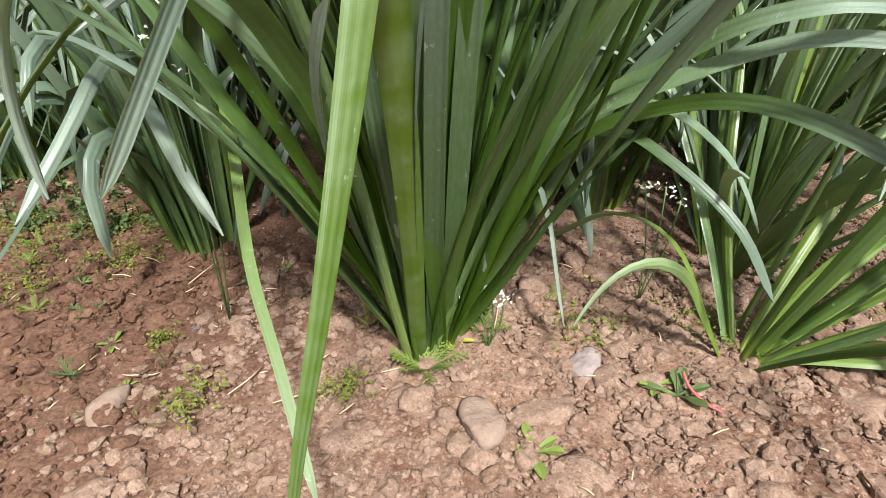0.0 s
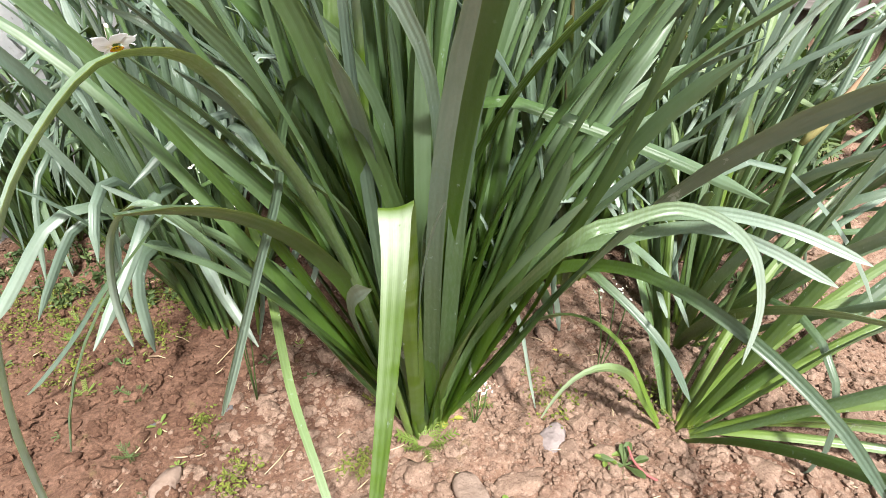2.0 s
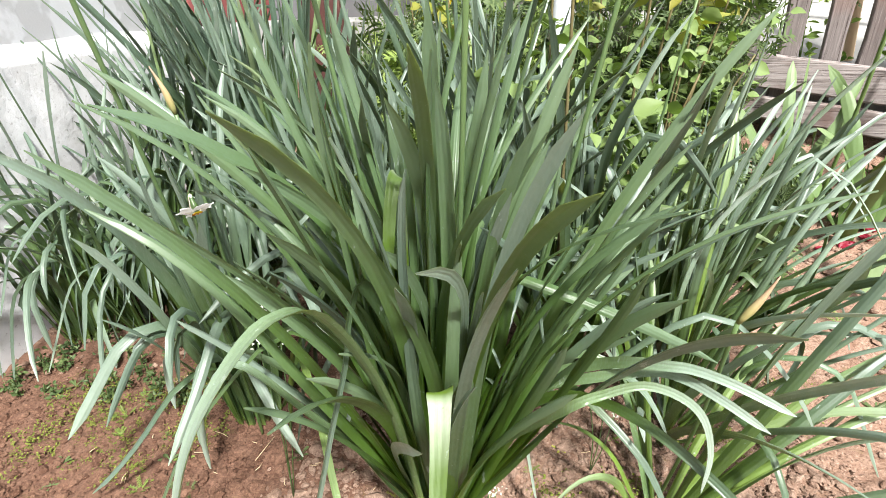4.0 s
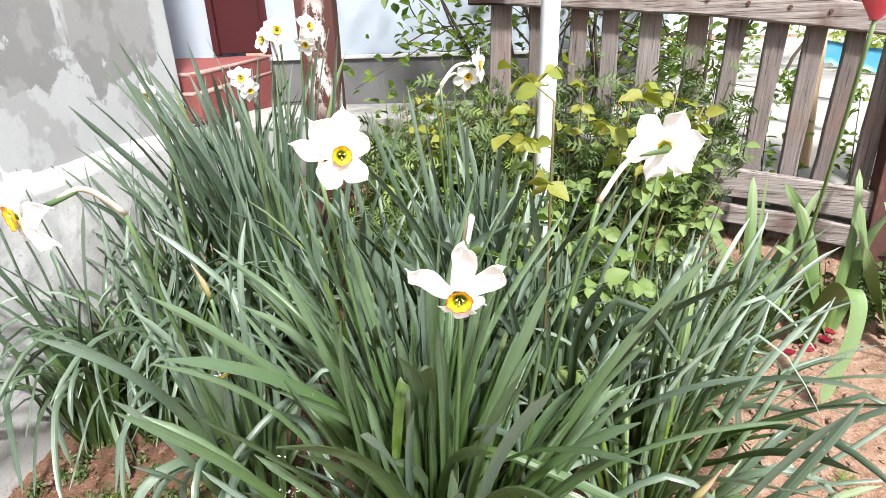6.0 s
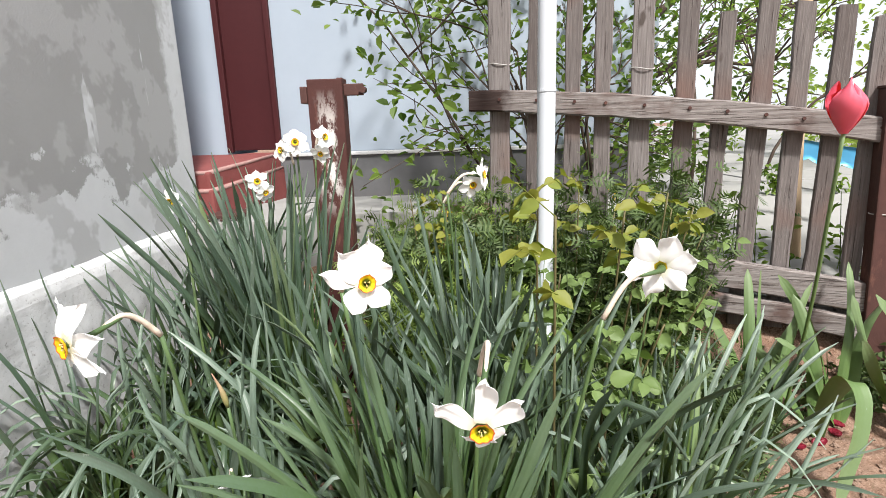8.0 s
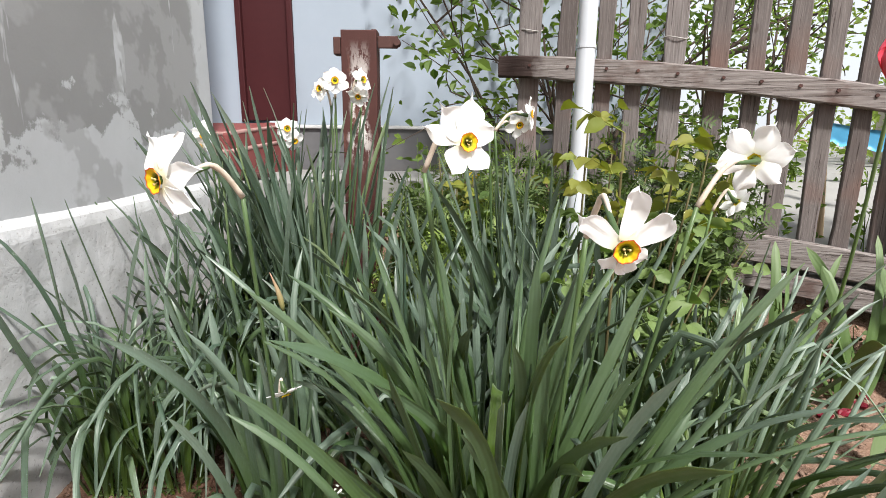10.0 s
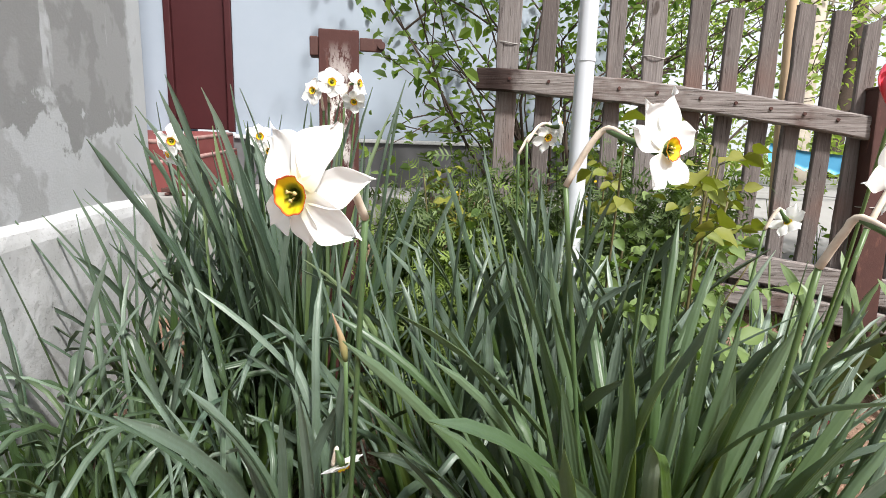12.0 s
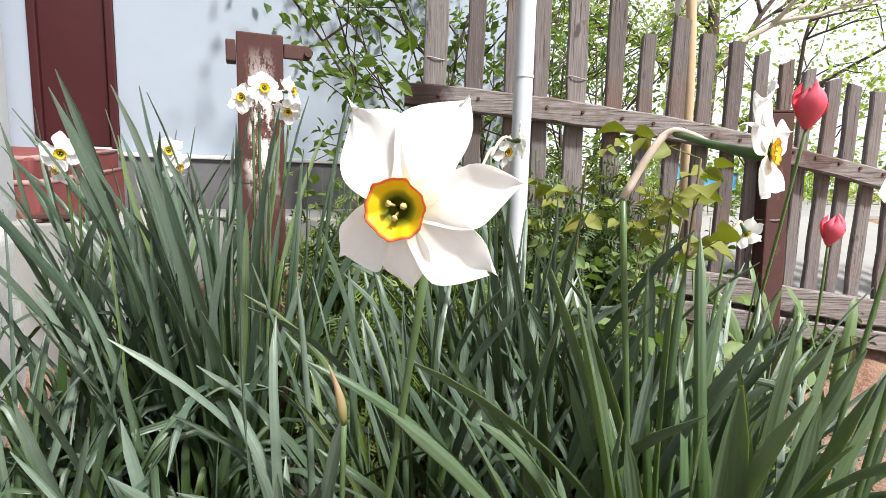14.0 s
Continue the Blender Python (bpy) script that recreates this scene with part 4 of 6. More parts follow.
shaped_leaf(main, [(0.03, 0.05, 0.02), (0.12, 0.10, 0.14), (0.18, 0.11, 0.195), (0.222, 0.10, 0.194), (0.264, 0.09, 0.163), (0.286, 0.085, 0.132), (0.306, 0.08, 0.092)], 0.0135, M_LEAF_SKYLIT)
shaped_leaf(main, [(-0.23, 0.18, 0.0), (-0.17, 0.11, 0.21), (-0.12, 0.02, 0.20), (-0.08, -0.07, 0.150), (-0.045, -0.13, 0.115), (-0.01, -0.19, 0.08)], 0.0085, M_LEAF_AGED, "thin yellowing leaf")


# splayed leaves of the small clump: (azimuth, lean, length, width, droop)
fan = random.Random(19)
for az, le, ln, wd, dr in ((-0.15, 1.18, 0.30, 0.016, 0.75), (0.05, 1.05, 0.33, 0.017, 0.8), (0.22, 0.98, 0.36, 0.016, 0.5), (-0.35, 1.10, 0.28, 0.015, 0.9), (0.42, 0.85, 0.36, 0.015, 0.6), (-0.05, 0.80, 0.38, 0.016, 0.9),
                           (0.7, 0.72, 0.36, 0.014, 0.5), (-0.6, 0.75, 0.30, 0.014, 1.0), (1.3, 0.55, 0.36, 0.013, 0.5), (0.15, 0.66, 0.40, 0.015, 0.8), (2.6, 0.55, 0.26, 0.013, 1.6), (3.3, 0.42, 0.22, 0.013, 2.0), (-0.2, 1.32, 0.26, 0.015, 0.4)):
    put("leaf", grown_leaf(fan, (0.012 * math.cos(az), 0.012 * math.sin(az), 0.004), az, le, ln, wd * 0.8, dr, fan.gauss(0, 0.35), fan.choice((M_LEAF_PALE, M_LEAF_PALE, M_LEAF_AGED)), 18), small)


# ---------------------------------------------------------------- daffodil flowers
def petal_mesh(rng, length, width, curl, wave, blunt=False, tips=(1.5, 2.4)):
    nu, nv = 10, 16
    sharp = rng.uniform(6.0, 8.0) if blunt else rng.uniform(*tips)
    skew, rip = rng.uniform(-0.12, 0.12), rng.uniform(0, 6.28)
    verts, faces, along, across = [], [], [], []
    for layer in (0, 1):
        for j in range(nv + 1):
            v = j / nv
            prof = (0.62 + 0.38 * math.sin(math.pi * min(0.5, 0.78 * v))) * (1 if v < 0.55 else max(0.03, 1 - ((v - 0.55) / 0.452) ** sharp))
            for i in range(nu + 1):
                u = i / nu * 2 - 1
                x = (u * (1 + 0.13 * math.sin(6 * v + rip + 1.7 * u)) + skew * v * 2) * width / 2 * prof
                r = 0.006 + v * length * (1 + 0.05 * math.sin(3.1 * u + rip) * v) + 0.09 * length * v ** 7 * math.exp(-(u / 0.22) ** 2)
                z = curl * v * v * length - 0.10 * width * (1 - u * u) * math.sin(v * 3) + wave * length * math.sin(3.0 * v + 2.2 * u) * v + 0.09 * length * v * u * u * math.sin(rip + 5 * v) + 0.025 * length * v * math.sin(7 * u + rip) * math.sin(4 * v + rip)
                verts.append((x, r, z - layer * 0.0003))
                along.append(v)
                across.append(u)
    size = (nu + 1) * (nv + 1)
    for s in (0, size):
        for j in range(nv):
            for i in range(nu):
                a = s + j * (nu + 1) + i
                faces.append((a, a + 1, a + nu + 2, a + nu + 1) if s == 0 else (a, a + nu + 1, a + nu + 2, a + 1))
    ring = list(range(nu + 1)) + [(j + 1) * (nu + 1) - 1 for j in range(1, nv + 1)] + [nv * (nu + 1) + i for i in range(nu - 1, -1, -1)] + [j * (nu + 1) for j in range(nv - 1, 0, -1)]
    rim = len(verts)
    for s in (0, size):
        for a in ring:
            verts.append(verts[a + s])
            along.append(along[a])
            across.append(across[a])
    m = len(ring)
    faces += [(rim + (k + 1) % m, rim + k, rim + m + k, rim + m + (k + 1) % m) for k in range(m)]
    return mesh_of("petal", verts, faces, [M_PETAL], {"along": along, "across": across})


def cup_mesh(rng, radius, depth):
    """A shallow ruffled cup with a thin wall."""
    n, rings = 52, 7
    verts, faces, along = [], [], []
    for layer in (0, 1):
        for j in range(rings + 1):
            v = j / rings
            for i in range(n):
                a = 2 * math.pi * i / n
                ruff = 1 + 0.035 * v * math.sin(6 * a) + 0.02 * v * math.sin(11 * a + 1) + 0.012 * v * math.sin(17 * a)
                r = radius * (0.34 + 0.66 * v ** 0.8) * ruff + layer * 0.0003
                verts.append((r * math.cos(a), r * math.sin(a), depth * v ** 1.2 + 0.0004 * math.sin(9 * a) * v))
                along.append(v)
    size = n * (rings + 1)
    for s in (0, size):
        for j in range(rings):
            for i in range(n):
                a, b = s + j * n + i, s + j * n + (i + 1) % n
                faces.append((a, b, b + n, a + n) if s == 0 else (a, a + n, b + n, b))
    top = rings * n
    faces += [(top + i, top + (i + 1) % n, size + top + (i + 1) % n, size + top + i) for i in range(n)]
    faces.append(tuple(range(n)))
    return mesh_of("cup", verts, faces, [M_CORONA], {"along": along, "across": [0.0] * len(along)})


def daffodil(head, face, foot, size, seed, label, petals=None, crook=None, drop=None, blunt=False, pointed=False, cup_size=1.0):
    """A flower at head that faces the given way, on a stem from its foot. petals: (angle, length, curl, width) of each.
    crook: where the neck meets the bent stem, drop: where its papery sheath ends, both from the head."""
    rng = random.Random(seed)
    face = Vector(face).normalized()
    head = Vector(head)
    foot = Vector(foot)
    flower = thing("daffodil", foot.x, foot.y, foot.z, label, "daffodil flower", "white daffodils")
    q = face.to_track_quat("Z", "Y").to_matrix().to_4x4()
    turn = Matrix.Translation(head - foot) @ q
    petals = petals or [(60 * k + rng.uniform(-9, 9), rng.uniform(0.85, 1.1), rng.uniform(-0.35, 0.15), rng.uniform(0.85, 1.1)) for k in range(6)]
    for k, (ang, ln, curl, wide) in enumerate(petals):
        me = petal_mesh(rng, (size / 2 - 0.004) * ln, size * 0.40 * wide, curl, rng.uniform(-0.10, 0.10), blunt and k < 3, (1.4, 2.0) if pointed else (1.8, 2.8))
        put("petal", me, flower, "", turn @ Matrix.Rotation(radians(ang), 4, "Z") @ Matrix.Translation((0, 0, 0.0005 * (k % 2) - 0.0008)))
    r = 0.0078 * min(1.0, size / 0.056) * cup_size
    cup = put("cup", cup_mesh(rng, r, r * 0.42), flower, "small yellow cup with an orange-red rim", turn)
    for k in range(3):
        a = 2.1 * k + 0.4
        pts = [Vector((0.15 * r * math.cos(a), 0.15 * r * math.sin(a), 0)), Vector((0.24 * r * math.cos(a), 0.24 * r * math.sin(a), r * 0.2)), Vector((0.30 * r * math.cos(a), 0.30 * r * math.sin(a), r * 0.34))]
        tube("stamen", pts, [0.05 * r, 0.05 * r, 0.12 * r], M_STAMEN, cup, 6)
    neck = head - face * 0.010
    apex = head + Vector(crook) if crook else head - face * (size * 0.42) + Vector((0, 0, 0.001))
    end = head + Vector(drop) if drop else apex - face * 0.012 + Vector((0, 0, -0.03))
    pts = [p - foot for p in spline([head - face * 0.001, neck, neck.lerp(apex, 0.55) - face * 0.002, apex], 8)]
    tube("neck", pts, [0.0026, 0.0040, 0.0042, 0.0033, 0.0026, 0.0024, 0.0023, 0.0022, 0.0022], M_STEM, flower, 8, "green neck with a swollen ovary")
    bow = apex.lerp(end, 0.45) + Vector((0, 0, 0.3 * (apex - end).length * 0.5))
    pts = [p - foot for p in spline([neck.lerp(apex, 0.42), apex + Vector((0, 0, 0.0015)), bow, end], 12)]
    w = min(1.0, size / 0.05)
    tube("sheath", pts, [1.15 * w * v for v in (0.0005, 0.0012, 0.0016, 0.0018, 0.0022, 0.0021, 0.0024, 0.0022, 0.0024, 0.0023, 0.0023, 0.0024, 0.0024)], M_SPATHE, flower, 8, "dry papery brown sheath")
    mid = foot.lerp(end, 0.5) + Vector((rng.uniform(-0.012, 0.012), rng.uniform(-0.012, 0.012), 0))
    pts = [p - foot for p in spline([foot - Vector((0, 0, 0.004)), mid, end], 16)]
    tube("stem", pts, [0.0025 * w] * 10 + [0.0022 * w] * 7, M_STEM, flower, 8)
    return flower


def soil(x, y):
    return (x, y, ground_z(x, y))


daffodil((0.053, -0.167, 0.650), (0.0, -0.96, -0.20), soil(0.03, 0.02), 0.060, 21, "white daffodil with three raised petals facing the path",
         [(-50, 1.05, 0.0, 0.66), (-4, 1.25, -0.05, 0.62), (54, 1.16, 0.0, 0.60), (152, 0.55, -0.7, 0.6), (196, 0.62, -0.6, 0.6), (-118, 0.45, -0.4, 0.5)], (0.010, 0.085, 0.022), (0.004, 0.104, -0.012), blunt=True)
daffodil((-0.040, -0.032, 0.712), (0.42, -0.89, 0.06), soil(-0.01, 0.05), 0.060, 22, "open white daffodil with an orange-rimmed cup",
         [(72, 1.30, 0.0, 0.7), (36, 1.15, -0.1, 1.1), (-8, 1.25, -0.05, 1.1), (-60, 0.75, 0.3, 0.9), (-140, 0.85, 0.1, 0.9), (150, 0.90, 0.0, 1.0)], (-0.016, 0.058, 0.014), (-0.040, 0.075, -0.030))
daffodil((0.250, 0.050, 0.697), (0.30, 0.93, 0.10), soil(0.035, 0.055), 0.062, 23, "white daffodil seen from behind with a brown sheath",
         [(20, 1.15, -0.1, 1.0), (75, 1.1, -0.1, 1.0), (130, 1.0, -0.1, 0.9), (-160, 1.1, 0.0, 0.9), (-100, 1.1, -0.1, 1.0), (-40, 1.15, -0.1, 1.0)], (-0.030, -0.022, -0.002), (-0.066, -0.030, -0.044))
daffodil((0.392, 0.325, 0.621), (0.75, 0.2, -0.55), soil(0.26, 0.30), 0.046, 24, "small white daffodil hanging from a bent neck", None, (-0.016, 0.0, 0.018), (-0.034, 0.004, -0.014))
daffodil((-0.276, -0.086, 0.682), (-0.55, -0.83, -0.06), soil(-0.275, 0.205), 0.061, 25, "white daffodil turned to the wall with a brown sheath",
         [(30, 1.18, -0.22, 1.05), (-30, 1.25, -0.28, 1.0), (-78, 1.22, -0.38, 0.85), (-126, 1.15, -0.34, 0.95), (-174, 0.86, -0.25, 0.70), (128, 0.90, -0.30, 0.85)], (0.020, 0.042, 0.008), (0.036, 0.070, -0.020), pointed=True, cup_size=1.26)
for k, (h, f, z) in enumerate((((-0.291, 0.640, 0.826), (0.2, -0.9, 0.1), 0.054), ((-0.325, 0.646, 0.810), (-0.5, -0.8, 0.1), 0.048), ((-0.242, 0.700, 0.834), (0.8, -0.5, 0.1), 0.052), ((-0.252, 0.690, 0.798), (-0.1, -0.8, -0.5), 0.044))):
    daffodil(h, f, soil(-0.33 + 0.01 * k, 0.72), z, 30 + k, "small white daffodil of a cluster before the steel post")
daffodil((-0.556, 0.604, 0.712), (0.1, -0.9, -0.2), soil(-0.54, 0.70), 0.050, 40, "small white daffodil beside the wall")
daffodil((-0.565, 0.612, 0.690), (-0.7, -0.6, -0.3), soil(-0.545, 0.71), 0.042, 41, "small white daffodil beside the wall")
daffodil((-0.452, 0.830, 0.730), (0.3, -0.9, 0.0), soil(-0.44, 0.86), 0.056, 42, "small white daffodil among tall leaves")
daffodil((-0.436, 0.835, 0.700), (0.7, -0.6, -0.3), soil(-0.43, 0.87), 0.050, 43, "small white daffodil among tall leaves")
daffodil((0.096, 0.507, 0.757), (0.95, -0.3, 0.1), soil(0.07, 0.55), 0.056, 44, "white daffodil turned aside with a pale sheath", None, (-0.030, -0.006, 0.002), (-0.068, -0.030, -0.030))
daffodil((0.076, 0.512, 0.738), (0.3, -0.9, -0.3), soil(0.065, 0.555), 0.048, 45, "white daffodil turned aside with a pale sheath", None, (-0.026, 0.0, 0.004), (-0.056, -0.02, -0.03))
daffodil((-0.259, 0.124, 0.394), (0.35, -0.3, -0.9), soil(-0.27, 0.17), 0.042, 47, "withered white daffodil hanging low among leaves")


def bud(x, y, z, foot, lean, seed, tone):
    b = thing("daffodil_bud", foot[0], foot[1], foot[2], "faded daffodil bud in a papery sheath", "flower bud", "daffodil buds")
    f = Vector(foot)
    tip = Vector((x, y, z))
    base = tip - Vector((lean[0], lean[1], 0.05))
    pts = [p - f for p in spline([f, f.lerp(base, 0.55) + Vector((0.006, 0, 0)), base], 12)]
    tube("stem", pts, [0.0022] * 13, M_STEM, b, 8)
    pts = [p - f for p in spline([base, base.lerp(tip, 0.5) + Vector((0.002, 0, 0)), tip], 8)]
    tube("sheath", pts, [0.0020, 0.0031, 0.0037, 0.0036, 0.0030, 0.0023, 0.0016, 0.0010, 0.0005], tone, b, 8, "straw-coloured papery sheath")


bud(-0.268, 0.120, 0.555, soil(-0.27, 0.20), (-0.012, -0.006), 1, M_BUD)
bud(0.314, -0.038, 0.388, soil(0.30, 0.06), (0.022, -0.006), 2, M_BUD)


# ---------------------------------------------------------------- tulips
R = radians


def tulip(x, y, leaves, seed, head=None, size=0.055, opened=0.25):
    rng = random.Random(seed)
    z = ground_z(x, y)
    t = thing("tulip", x, y, z - 0.003, "red tulip with broad green leaves beside the fence" if head else "tulip plant with broad pale green leaves", "tulip", "tulips")
    for az, ln, lean, droop, w, fold in leaves:
        n = 16
        me = grown_leaf(rng, (0.006 * math.cos(az), 0.006 * math.sin(az), 0), az, lean, ln, w, droop, rng.gauss(0, 0.2), M_TULIP_LEAF, n, fold)
        put("leaf", me, t)
    if head:
        h = Vector(head) - Vector((x, y, z - 0.003))
        pts = spline([(0, 0, 0), h * 0.5 + Vector((0.012, 0, 0)), h - Vector((0, 0, 0.0))], 14)
        tube("stem", pts, [0.0036] * 15, M_TULIP_LEAF, t, 8)
        q = Matrix.Translation(h) @ Euler((rng.uniform(-0.1, 0.1), rng.uniform(0.0, 0.15), R(233) + rng.uniform(-0.2, 0.2))).to_matrix().to_4x4()
        for k in range(6):
            a0 = k * math.pi / 3
            inner = k % 2
            flare = 0.42 if k == 4 and opened > 0.3 else opened * rng.uniform(0.0, 0.3)
            tall = rng.uniform(1.28, 1.48)
            verts, faces = [], []
            nu, nv = 6, 8
            for layer in (0, 1):
                for j in range(nv + 1):
                    v = j / nv
                    rad = size * (0.10 + 0.46 * math.sin(min(1, v * 1.25) * 1.5) - 0.50 * v ** 4 + flare * 0.6 * v ** 3) * (0.92 if inner else 1.0) - layer * 0.0007
                    half = 0.82 * (math.sin(math.pi * (0.14 + 0.78 * v)) ** 0.65)
                    for i in range(nu + 1):
                        u = i / nu * 2 - 1
                        a = a0 + u * half
                        verts.append((rad * math.cos(a), rad * math.sin(a), size * tall * v * (1 - 0.20 * u * u * v * v + 0.02 * math.sin(5 * u + 3 * k) * v) + rng.uniform(-1, 1) * 0.0004))
            sz = (nu + 1) * (nv + 1)
            for s in (0, sz):
                for j in range(nv):
                    for i in range(nu):
                        a = s + j * (nu + 1) + i
                        faces.append((a, a + 1, a + nu + 2, a + nu + 1) if s == 0 else (a, a + nu + 1, a + nu + 2, a + 1))
            ring = list(range(nu + 1)) + [(j + 1) * (nu + 1) - 1 for j in range(1, nv + 1)] + [nv * (nu + 1) + i for i in range(nu - 1, -1, -1)] + [j * (nu + 1) for j in range(nv - 1, 0, -1)]
            rim, m = len(verts), len(ring)
            verts += [verts[a] for a in ring] + [verts[a + sz] for a in ring]
            faces += [(rim + (q + 1) % m, rim + q, rim + m + q, rim + m + (q + 1) % m) for q in range(m)]
            put("petal", mesh_of("petal", verts, faces, [M_TULIP]), t, "", q)
    return t


tulip(0.83, 0.70, [(R(100), 0.42, 0.15, 0.3, 0.023, None), (R(200), 0.30, 0.45, 0.8, 0.031, None), (R(60), 0.40, 0.25, 0.4, 0.027, None)], 51, (0.745, 0.500, 0.812), 0.066, 0.35)
tulip(0.80, 0.78, [(R(150), 0.30, 0.25, 0.5, 0.037, None), (R(75), 0.38, 0.2, 0.3, 0.031, None), (R(250), 0.24, 0.3, 0.4, 0.039, (0.7, 2.0)), (R(10), 0.3, 0.4, 0.5, 0.033, None)], 52)
tulip(0.99, 0.72, [(R(30), 0.36, 0.35, 0.3, 0.035, None), (R(120), 0.40, 0.3, 0.4, 0.033, None), (R(200), 0.34, 0.5, 0.6, 0.031, None), (R(80), 0.42, 0.15, 0.3, 0.023, None)], 53)
tulip(1.13, 0.70, [(R(40), 0.34, 0.4, 0.4, 0.030, None), (R(140), 0.36, 0.25, 0.3, 0.028, None), (R(190), 0.34, 0.5, 0.5, 0.031, None)], 54, (1.092, 0.650, 0.548), 0.060, 0.35)
tulip(1.12, 0.60, [(R(20), 0.36, 0.3, 0.3, 0.035, None), (R(140), 0.40, 0.25, 0.4, 0.033, None), (R(200), 0.36, 0.5, 0.6, 0.031, None)], 55)
folded = tulip(0.92, 0.69, [(R(90), 0.36, 0.2, 0.4, 0.036, None), (R(180), 0.28, 0.4, 0.6, 0.036, None)], 56)
shaped_leaf(folded, [(0.92, 0.69, 0.06), (0.895, 0.645, 0.17), (0.878, 0.590, 0.262), (0.868, 0.545, 0.298), (0.868, 0.512, 0.272), (0.850, 0.485, 0.205), (0.822, 0.468, 0.135), (0.805, 0.455, 0.075)], 0.046, M_TULIP_LEAF, "broad leaf folded over", segs=26)


# ---------------------------------------------------------------- shrubs, weeds, trees
def leaf_cloud(rng, centres, per, spread, size, fold=0.25, lobed=False):
    """Many small leaves round the given places, folded or cut into narrow lobes: one joined mesh's vertices and faces."""
    verts, faces = [], []
    for c, scale in centres:
        for _ in range(per):
            d = Vector((rng.gauss(0, 1), rng.gauss(0, 1), rng.gauss(0, 0.8))) * spread * scale
            p = Vector(c) + d
            if p.z < 0.005:
                p.z = 0.005 + rng.random() * 0.01
            ln = size * rng.uniform(0.6, 1.25)
            wd = ln * rng.uniform(0.5, 0.72)
            rot = Euler((rng.uniform(-1.2, 0.9), rng.uniform(-1.1, 1.1), rng.uniform(0, 6.283))).to_matrix()
            b = len(verts)
            if lobed:
                for e, reach in ((0.22, 0.44), (0.46, 0.50), (0.70, 0.36)):
                    for side in (-1, 1):
                        o = len(verts)
                        for q in ((0, e - 0.05), (side * reach * 0.62, e + 0.05), (side * reach, e + 0.20), (side * reach * 0.55, e + 0.15), (0, e + 0.06)):
                            verts.append(p + rot @ Vector((q[0] * ln, q[1] * ln, fold * 0.5 * abs(q[0]) * ln - 0.12 * q[1] * q[1] * ln)))
                        faces.append((o, o + 1, o + 2, o + 3, o + 4))
                o = len(verts)
                for q in ((-0.025, 0), (0.025, 0), (0.03, 0.7), (0.10, 0.84), (0, 1.0), (-0.10, 0.84), (-0.03, 0.7)):
                    verts.append(p + rot @ Vector((q[0] * ln, q[1] * ln, 0.002 * ln - 0.12 * q[1] * q[1] * ln)))
                faces.append(tuple(range(o, o + 7)))
                continue
            for q in ((0, 0, 0), (wd * 0.42, ln * 0.3, fold * wd), (wd * 0.40, ln * 0.62, fold * wd * 0.8), (0, ln, -0.06 * ln), (-wd * 0.40, ln * 0.62, fold * wd * 0.8), (-wd * 0.42, ln * 0.3, fold * wd), (0, ln * 0.45, 0)):
                verts.append(p + rot @ Vector(q))
            faces += [(b, b + 1, b + 6), (b + 1, b + 2, b + 6), (b + 2, b + 3, b + 6), (b + 3, b + 4, b + 6), (b + 4, b + 5, b + 6), (b + 5, b, b + 6)]
    return verts, faces


def branchy(name, parent, rng, start, way, length, radius, depth, material, tips, label=""):
    """A limb that splits; its twig ends are collected in tips. One mesh."""
    verts, faces = [], []

    def grow(p, d, ln, r, level):
        pts = [p]
        for _ in range(5):
            d = (d + Vector((rng.gauss(0, 0.16), rng.gauss(0, 0.16), rng.gauss(0, 0.12)))).normalized()
            pts.append(pts[-1] + d * ln / 5)
        v, f, _a = tube_data(pts, [r * (1 - 0.45 * k / 5) for k in range(6)], 5 if level else 7)
        b = len(verts)
        verts.extend(v)
        faces.extend(tuple(b + i for i in q) for q in f)
        for q in pts[2:]:
            if level >= depth - 1:
                tips.append((q, 1.0))
        if level < depth:
            for k in range(3):
                start_at = pts[rng.choice((2, 3, 4, 5))]
                nd = (d + Vector((rng.gauss(0, 0.65), rng.gauss(0, 0.5), rng.gauss(0.1, 0.5)))).normalized()
                grow(start_at, nd, ln * rng.uniform(0.5, 0.75), r * 0.55, level + 1)

    grow(Vector(start), Vector(way).normalized(), length, radius, 0)
    return put(name, mesh_of(name, verts, faces, [material]), parent, label)


def shrub(name, x, y, label, category, limbs, leaf_mat, per, spread, size, seed, bark=None, depth=2):
    rng = random.Random(seed)
    plant = thing(name, x, y, ground_z(x, y), label, category)
    tips = []
    for way, ln, r in limbs:
        branchy("limb", plant, rng, (rng.uniform(-0.03, 0.03), rng.uniform(-0.03, 0.03), 0), way, ln * 0.78, r, depth, bark or M_BARK, tips)
    tips = [q for q in tips if q[0].x + x > -0.47]
    v, f = leaf_cloud(rng, tips, per, spread, size)
    tagged(put("leaves", mesh_of("leaves", v, f, [leaf_mat], smooth=False), plant), kind="stuff")
    return plant


